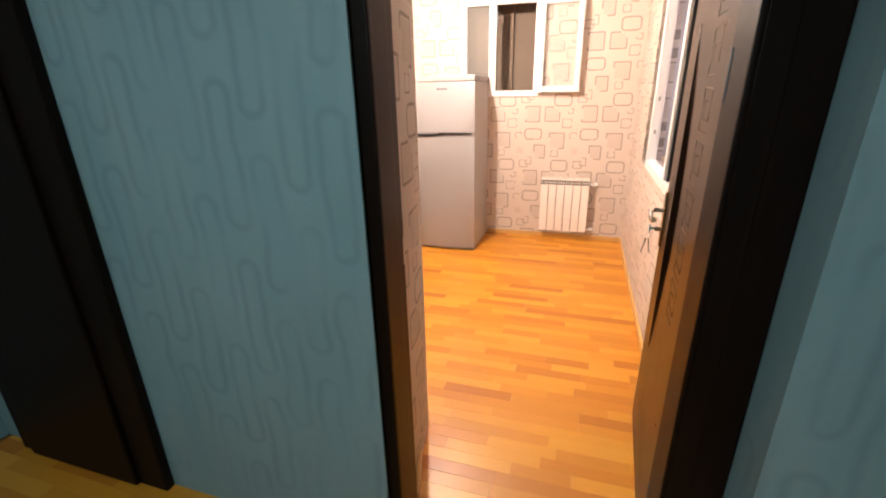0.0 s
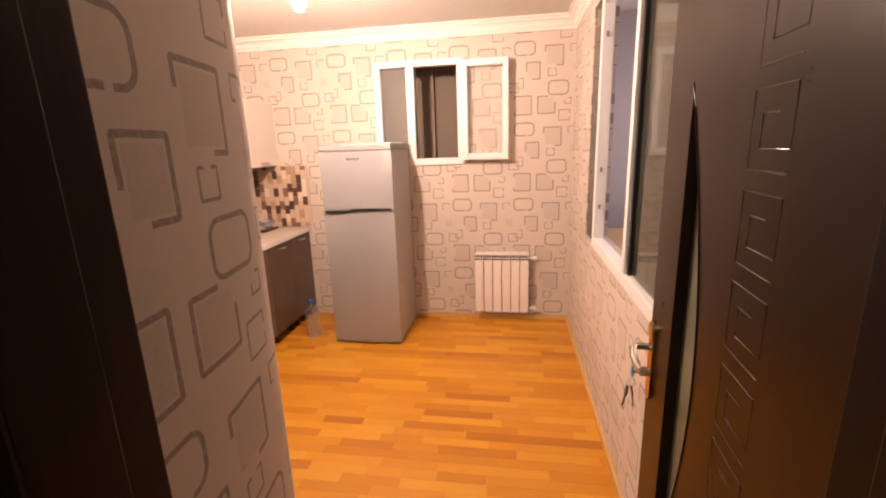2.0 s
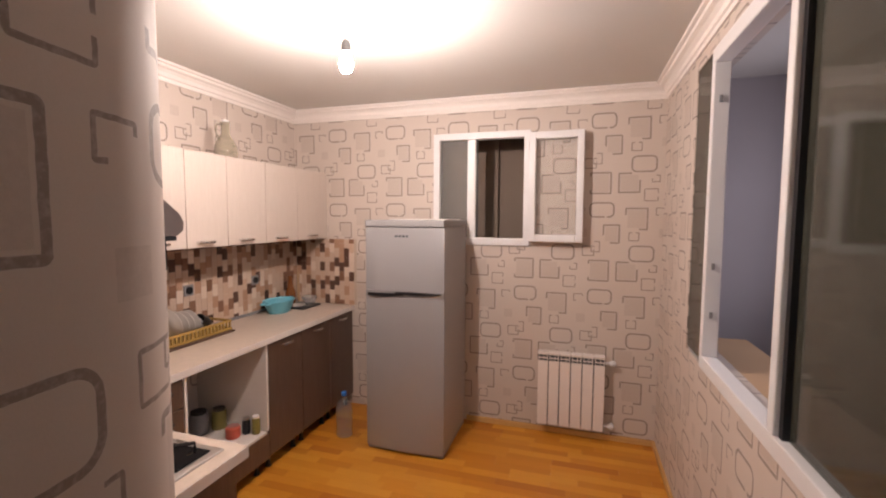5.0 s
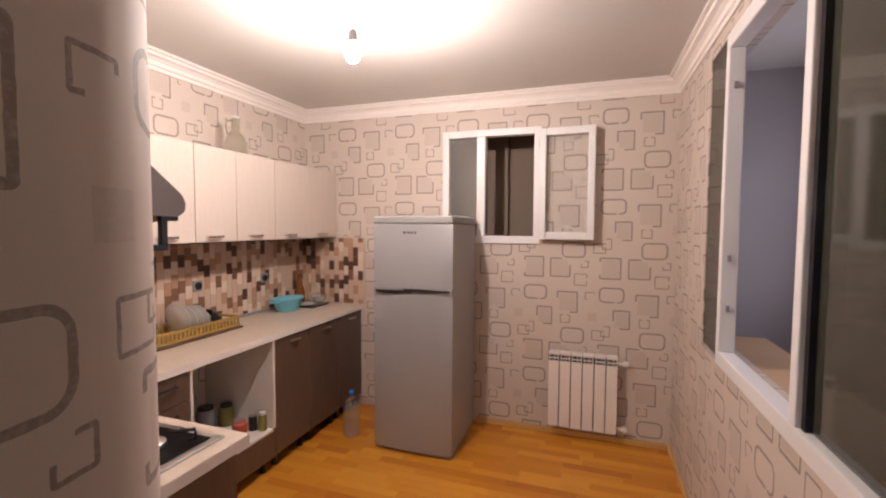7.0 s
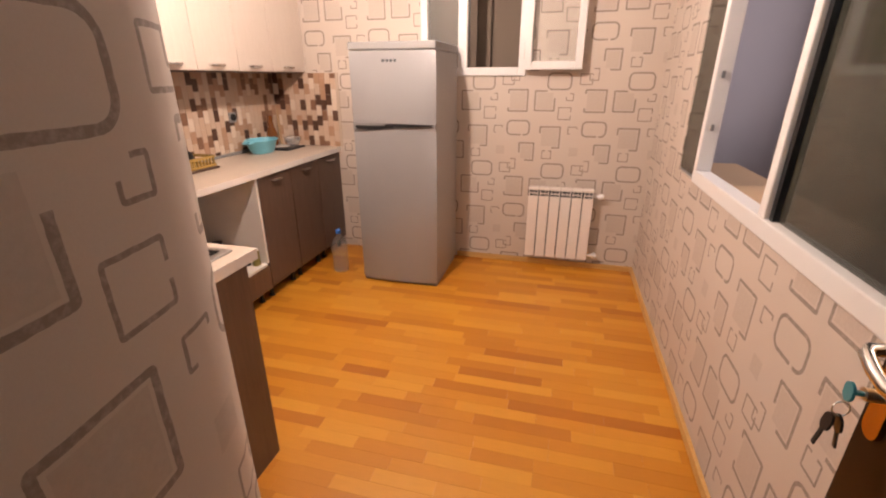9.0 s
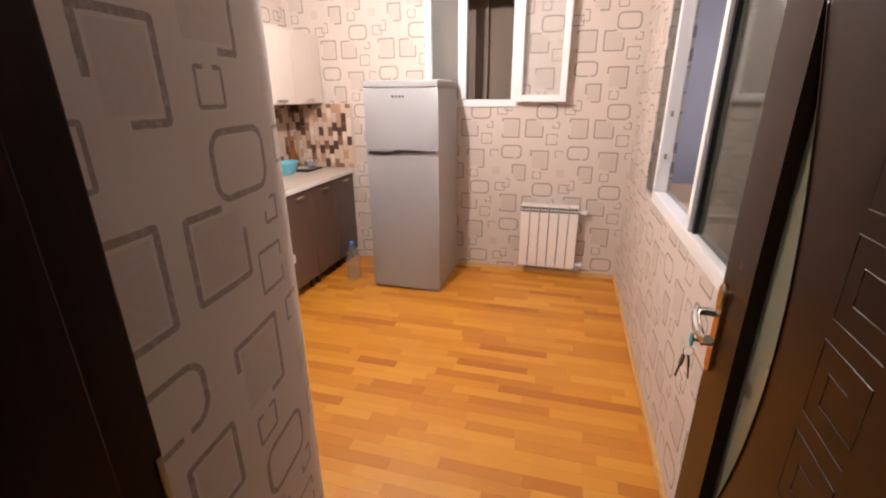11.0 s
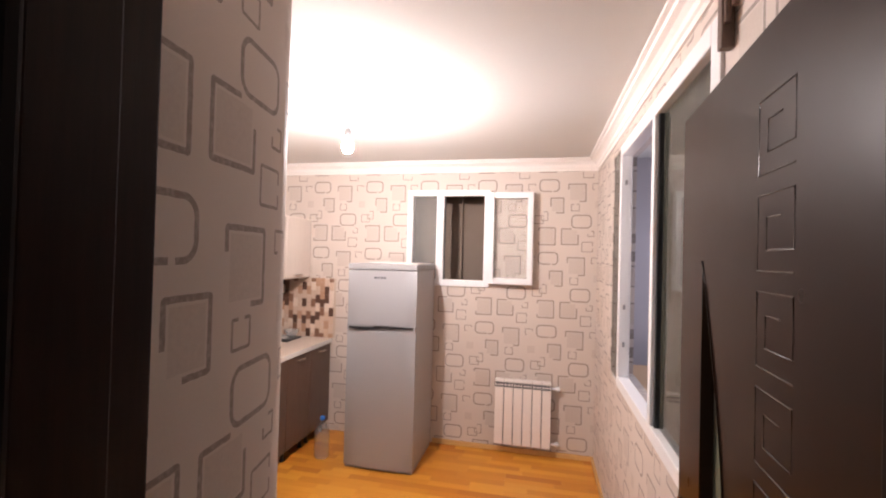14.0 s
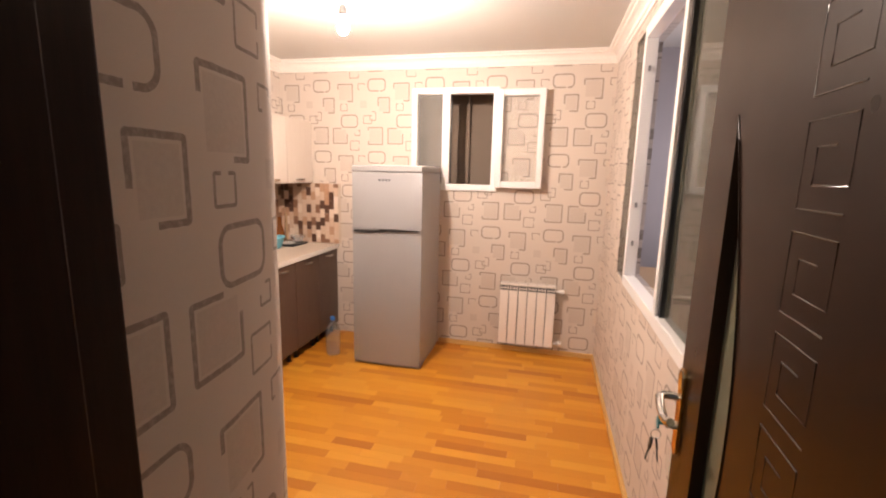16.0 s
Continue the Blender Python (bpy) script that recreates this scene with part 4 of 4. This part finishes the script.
# wall cabinets
UX, UZ0, UZ1 = -2.19, 1.53, 2.112
edges_y = (4.895, 4.455, 4.075, 3.705, 3.385, 3.065)
for yb, ya in zip(edges_y, edges_y[1:]):
    u = thing("wall_cabinet", (XL + 0.17, (ya + yb) / 2, UZ0), "cream laminate wall cabinet with a chrome handle", "cabinet", "kitchen wall cabinets")
    part("body", block(XL + 0.003, ya + 0.001, UZ0, UX - 0.020, yb - 0.001, UZ1), CREAM, u)
    d = part("door", block(UX - 0.018, ya + 0.0025, UZ0 - 0.004, UX, yb - 0.0025, UZ1, 0.003), CREAM, u)
    bar_handle(d, (UX, (ya + yb) / 2 - 0.03, UZ0 + 0.03), 0.115, (0, 1, 0), (1, 0, 0))
part_run = tagged(part("light_rail", block(XL + 0.02, 3.07, UZ0 - 0.012, UX - 0.03, 4.89, UZ0 - 0.001), BROWN), "dark board under the wall cabinets", "board")

# jug on the wall cabinets
jug = thing("glass_jug", (-2.30, 3.80, UZ1), "greenish glass jug with a handle on the cabinets", "jug")
JP = (-2.27, 3.79, UZ1 + 0.001)
part("body", lathe([(0.0, 0.0), (0.072, 0.0), (0.075, 0.02), (0.070, 0.075), (0.052, 0.115), (0.032, 0.145), (0.026, 0.165), (0.027, 0.225), (0.031, 0.235)], 24, None, JP), GREEN_GLASS, jug, smooth=True)
part("handle", tube([(JP[0], JP[1] - 0.028, JP[2] + 0.215), (JP[0], JP[1] - 0.07, JP[2] + 0.21), (JP[0], JP[1] - 0.085, JP[2] + 0.17), (JP[0], JP[1] - 0.07, JP[2] + 0.125), (JP[0], JP[1] - 0.05, JP[2] + 0.112)], 0.007, 8), GREEN_GLASS, jug, smooth=True)
part("stopper", lathe([(0.0, 0.236), (0.022, 0.236), (0.024, 0.25), (0.0, 0.256)], 14, None, JP), PVC, jug)

# ---------------------------------------------------------------- things on the worktop
rack = thing("dish_rack", (-2.38, 3.52, CZ), "yellow plastic dish rack on a brown tray", "dish rack")
KX0, KX1, KY0, KY1 = -2.50, -2.27, 3.18, 3.80
part("tray", block(KX0 - 0.01, KY0 - 0.01, CZ + 0.001, KX1 + 0.012, KY1 + 0.015, CZ + 0.014, 0.004), BROWN, rack, "brown drip tray")
bm = bmesh.new()
for xa, ya, xb, yb in ((KX1 - 0.012, KY0, KX1, KY1), (KX0, KY0, KX0 + 0.012, KY1), (KX0, KY0, KX1, KY0 + 0.012), (KX0, KY1 - 0.012, KX1, KY1)):
    cube(bm, xa, ya, CZ + 0.072, xb, yb, CZ + 0.088, 0.003)
    cube(bm, xa, ya, CZ + 0.018, xb, yb, CZ + 0.034, 0.003)
part("rim", bm, YELLOW, rack)
n = 22
slat = mesh_of("slat", block(-0.004, -0.006, 0, 0.004, 0.006, 0.04), YELLOW)
for k in range(n):
    for x in (KX1 - 0.006, KX0 + 0.006):
        ob = new("slat", slat)
        ob.parent = rack
        ob.matrix_parent_inverse = rack.matrix_basis.inverted()
        ob.location = (x, KY0 + 0.015 + (KY1 - KY0 - 0.03) * k / (n - 1), CZ + 0.033)
part("grid", block(KX0 + 0.012, KY0 + 0.012, CZ + 0.018, KX1 - 0.012, KY1 - 0.012, CZ + 0.026), YELLOW, rack)
PL = mesh_of("plate", lathe([(0.0, -0.004), (0.06, -0.003), (0.07, 0.004), (0.105, 0.016), (0.107, 0.020), (0.068, 0.010), (0.0, 0.004)], 28), CHINA, True)
for k, (y, s) in enumerate(((3.40, 0.95), (3.465, 0.82), (3.51, 0.8), (3.555, 0.78))):
    ob = new("plate", PL)
    ob.matrix_basis = Matrix.Translation((-2.385, y, CZ + 0.029 + 0.105 * s)) @ Matrix.Rotation(radians(-78), 4, "X") @ Matrix.Scale(s, 4)
    tagged(ob, "pale china plate standing in the dish rack", "plate", "plates in the rack")
for y in (3.64, 3.70):
    ob = tagged(part("cup", lathe([(0.0, 0), (0.035, 0.0), (0.044, 0.03), (0.047, 0.08), (0.044, 0.08), (0.040, 0.03), (0.0, 0.006)], 20), BLACK if y > 3.65 else GREY, None, "", True), "dark cup standing in the dish rack", "cup", "cups in the rack")
    ob.matrix_basis = Matrix.Translation((-2.385, y, CZ + 0.075)) @ Matrix.Rotation(radians(65), 4, "X")
glass_cup = tagged(part("drinking_glass", lathe([(0.0, 0.0), (0.028, 0.0), (0.036, 0.10), (0.033, 0.10), (0.026, 0.006), (0.0, 0.006)], 18, None, (-2.40, 3.25, CZ + 0.027)), PET, None, "", True), "clear drinking glass in the dish rack", "glass")

bowl = thing("plastic_basin", (-2.36, 4.42, CZ), "aqua plastic basin with a handle on the worktop", "basin")
BP = (-2.37, 4.43, CZ + 0.001)
bm = lathe([(0.0, 0.0), (0.085, 0.0), (0.095, 0.01), (0.125, 0.085), (0.137, 0.095), (0.137, 0.102), (0.120, 0.097), (0.09, 0.014), (0.0, 0.008)], 30, None, (0, 0, 0))
bm.transform(Matrix.Translation(BP) @ Matrix.Diagonal((0.82, 1.12, 1.05, 1)))
part("shell", bm, AQUA, bowl, smooth=True)
part("handle", tube([(BP[0] + 0.03, BP[1] - 0.14, CZ + 0.10), (BP[0] + 0.03, BP[1] - 0.185, CZ + 0.095), (BP[0] - 0.03, BP[1] - 0.185, CZ + 0.095), (BP[0] - 0.03, BP[1] - 0.14, CZ + 0.10)], 0.008, 8), AQUA, bowl, smooth=True)

board = tagged(part("cutting_tray", block(-2.46, 4.56, CZ + 0.001, -2.22, 4.82, CZ + 0.014, 0.005), BLACK), "dark flat tray in the worktop corner", "tray")
pitcher = tagged(part("amber_bottle", lathe([(0.0, 0.0), (0.04, 0.0), (0.045, 0.02), (0.045, 0.10), (0.025, 0.16), (0.018, 0.24), (0.022, 0.25), (0.0, 0.25)], 20, None, (-2.47, 4.72, CZ + 0.0145)), plain("amber", (0.20, 0.07, 0.02), 0.2), None, "", True), "amber brown bottle in the worktop corner", "bottle")
spoon = tagged(part("wooden_spatula", tube([(-2.44, 4.80, CZ + 0.02), (-2.475, 4.84, CZ + 0.16), (-2.485, 4.86, CZ + 0.30)], 0.012, 8), TAN), "orange wooden spatula leaning in the corner", "spatula")
gb = tagged(part("glass_bowl", lathe([(0.0, 0.0), (0.04, 0.0), (0.05, 0.02), (0.075, 0.075), (0.072, 0.075), (0.046, 0.022), (0.0, 0.006)], 24, None, (-2.28, 4.73, CZ + 0.0145)), PET, None, "", True), "clear glass bowl on the dark tray", "bowl")
wt = tagged(part("white_dish", lathe([(0.0, 0.0), (0.05, 0.0), (0.075, 0.012), (0.073, 0.015), (0.048, 0.005), (0.0, 0.005)], 22, None, (-2.33, 4.62, CZ + 0.0145)), CHINA, None, "", True), "small white dish on the dark tray", "dish")

# jars in the open niche
NZ = 0.2855
for x, y, r, h, body, lid, lab in ((-2.105, 3.605, 0.046, 0.085, RED, PET, "jar with a red label"), (-2.060, 3.672, 0.026, 0.105, BLACK, STEEL, "small dark jar"),
                                   (-1.996, 3.690, 0.026, 0.12, OLIVE, PVC, "small olive glass bottle"), (-2.29, 3.68, 0.048, 0.14, OLIVE, BLACK, "jar with yellow-green content"),
                                   (-2.36, 3.58, 0.06, 0.15, GREY, BLACK, "dark canister")):
    j = thing("jar", (x, y, NZ), lab + " on the niche shelf", "jar", "jars in the niche")
    part("body", lathe([(0.0, 0.0), (r * 0.94, 0.0), (r, 0.006), (r, h * 0.78), (r * 0.8, h * 0.88), (0.0, h * 0.88)], 18, None, (x, y, NZ)), body, j, smooth=True)
    part("lid", lathe([(0.0, h * 0.885), (r * 0.82, h * 0.885), (r * 0.82, h), (0.0, h)], 18, None, (x, y, NZ)), lid, j)

# water bottle on the floor
WB = (-1.715, 4.34, 0.0)
wb = thing("water_bottle", WB, "clear plastic water bottle with a blue cap on the floor", "bottle")
prof = [(0.0, 0.004), (0.040, 0.0), (0.047, 0.010)]
for k in range(5):
    z = 0.02 + 0.026 * k
    prof += [(0.048, z), (0.045, z + 0.013)]
prof += [(0.048, 0.155), (0.048, 0.20), (0.040, 0.235), (0.022, 0.268), (0.014, 0.280), (0.014, 0.297), (0.0, 0.297)]
part("body", lathe([(r * 1.36 if z < 0.24 else r * 1.2, z * 1.1) for r, z in prof], 22, None, WB), PET, wb, smooth=True)
part("cap", lathe([(0.0, 0.322), (0.021, 0.322), (0.021, 0.35), (0.019, 0.353), (0.0, 0.353)], 18, None, WB), BLUE, wb, "blue screw cap")

# sockets on the mosaic
for y, z in ((3.68, 1.215), (4.32, 1.20)):
    s = thing("wall_socket", (XL + 0.012, y, z), "grey round wall socket on the mosaic", "socket", "wall sockets")
    part("plate", block(XL + 0.0105, y - 0.038, z - 0.038, XL + 0.020, y + 0.038, z + 0.038, 0.004), GREY, s)
    bm = lathe([(0.026, 0.0), (0.026, 0.006), (0.022, 0.006), (0.020, 0.001), (0.0, 0.001)], 18)
    bm.transform(Matrix.Translation((XL + 0.0202, y, z)) @ Matrix.Rotation(radians(90), 4, "Y"))
    part("insert", bm, BLACK, s)

# ---------------------------------------------------------------- mosaic pieces
TW, TH = 0.050, 0.0858
ROWS_N = 7


def tile_mesh(axis):
    g = 0.0012
    if axis == "y":
        return block(0, g, g, 0.005, TW - g, TH - g)
    return block(g, -0.005, g, TW - g, 0, TH - g)


spl = structure("wall_left_mosaic", block(XL + 0.0005, 2.60, CZ + 0.002, XL + 0.005, YB - 0.001, 1.521), GROUT, "brown and cream mosaic splashback along the worktop", "splashback")
spb = structure("wall_back_mosaic", block(XL + 0.005, YB - 0.005, CZ + 0.002, -1.895, YB - 0.0005, 1.521), GROUT, "brown and cream mosaic splashback on the back wall", "splashback")
tm_y = mesh_of("tile", tile_mesh("y"), TILE)
tm_x = mesh_of("tile", tile_mesh("x"), TILE)
count = 0
rest = bmesh.new()
ncol = int((YB - 0.01 - 2.62) / TW)
for c in range(ncol):
    y = YB - 0.012 - TW * (c + 1)
    off = (TH / 2 if c % 2 else 0.0)
    for rr in range(ROWS_N + (1 if c % 2 else 0)):
        z = CZ + 0.002 + TH * rr - off
        z0, z1 = max(z, CZ + 0.003), min(z + TH, 1.520)
        if z1 - z0 < 0.01:
            continue
        if count < 300 and z1 - z0 > TH - 0.002:
            ob = new("tile", tm_y)
            ob.parent = spl
            ob.location = (XL + 0.005, y, z)
            count += 1
        else:
            cube(rest, XL + 0.005, y + 0.0012, z0 + 0.0012, XL + 0.010, y + TW - 0.0012, z1 - 0.0012)
tagged(part("tile_field", rest, TILE, spl), kind="stuff")
rest = bmesh.new()
for c in range(int((-1.895 - XL - 0.01) / TW)):
    x = XL + 0.011 + TW * c
    off = (TH / 2 if c % 2 else 0.0)
    for rr in range(ROWS_N + (1 if c % 2 else 0)):
        z = CZ + 0.002 + TH * rr - off
        z0, z1 = max(z, CZ + 0.003), min(z + TH, 1.520)
        if z1 - z0 > TH - 0.002:
            ob = new("tile", tm_x)
            ob.parent = spb
            ob.location = (x, YB - 0.005, z)
        elif z1 - z0 > 0.01:
            cube(rest, x + 0.0012, YB - 0.010, z0 + 0.0012, x + TW - 0.0012, YB - 0.005, z1 - 0.0012)
tagged(part("tile_field", rest, TILE, spb), kind="stuff")

# ---------------------------------------------------------------- floor strips
SWD = 0.068
rng = random.Random(7)
lengths = (0.26, 0.32, 0.38, 0.44, 0.50)
meshes = {}
verts, faces = [], []
made = 0
y = -1.44
row = 0
while y < YB - 0.01:
    in_door = y < YF
    xa, xb = (-0.62, XR + 0.0) if in_door else (XL, XR)
    if y < 1.30:
        xa, xb = (-0.44, 0.46) if y > 1.09 else (-2.5, 0.55) if y > HALL - 0.09 else (-2.5, 1.34)
    x = xa - rng.random() * 0.4
    while x < xb:
        ln = rng.choice(lengths)
        s0, s1 = max(x, xa), min(x + ln, xb)
        x += ln
        if s1 - s0 < 0.02:
            continue
        near = -1.95 < s0 and s1 < XR + 0.01 and 2.0 < y < 4.86 and made < 300
        if near and abs(s1 - s0 - ln) < 1e-6:
            if ln not in meshes:
                meshes[ln] = mesh_of("floor_strip", block(0.0004, 0.0004, -0.011, ln - 0.0004, SWD - 0.0004, 0), STRIP)
            ob = new("floor_strip", meshes[ln])
            ob.parent = floor
            ob.location = (s0, y, 0)
            made += 1
        else:
            k = len(verts)
            for zz in (-0.011, 0.0):
                verts += [(s0 + 0.0004, y + 0.0004, zz), (s1 - 0.0004, y + 0.0004, zz), (s1 - 0.0004, y + SWD - 0.0004, zz), (s0 + 0.0004, y + SWD - 0.0004, zz)]
            faces += [(k + 4, k + 5, k + 6, k + 7), (k, k + 1, k + 5, k + 4), (k + 1, k + 2, k + 6, k + 5), (k + 2, k + 3, k + 7, k + 6), (k + 3, k, k + 4, k + 7)]
    y += SWD
    row += 1
me = bpy.data.meshes.new("floor_field")
me.from_pydata(verts, [], faces)
me.materials.append(STRIPS)
ff = new("floor_field", me)
ff.parent = floor
tagged(ff, kind="stuff")
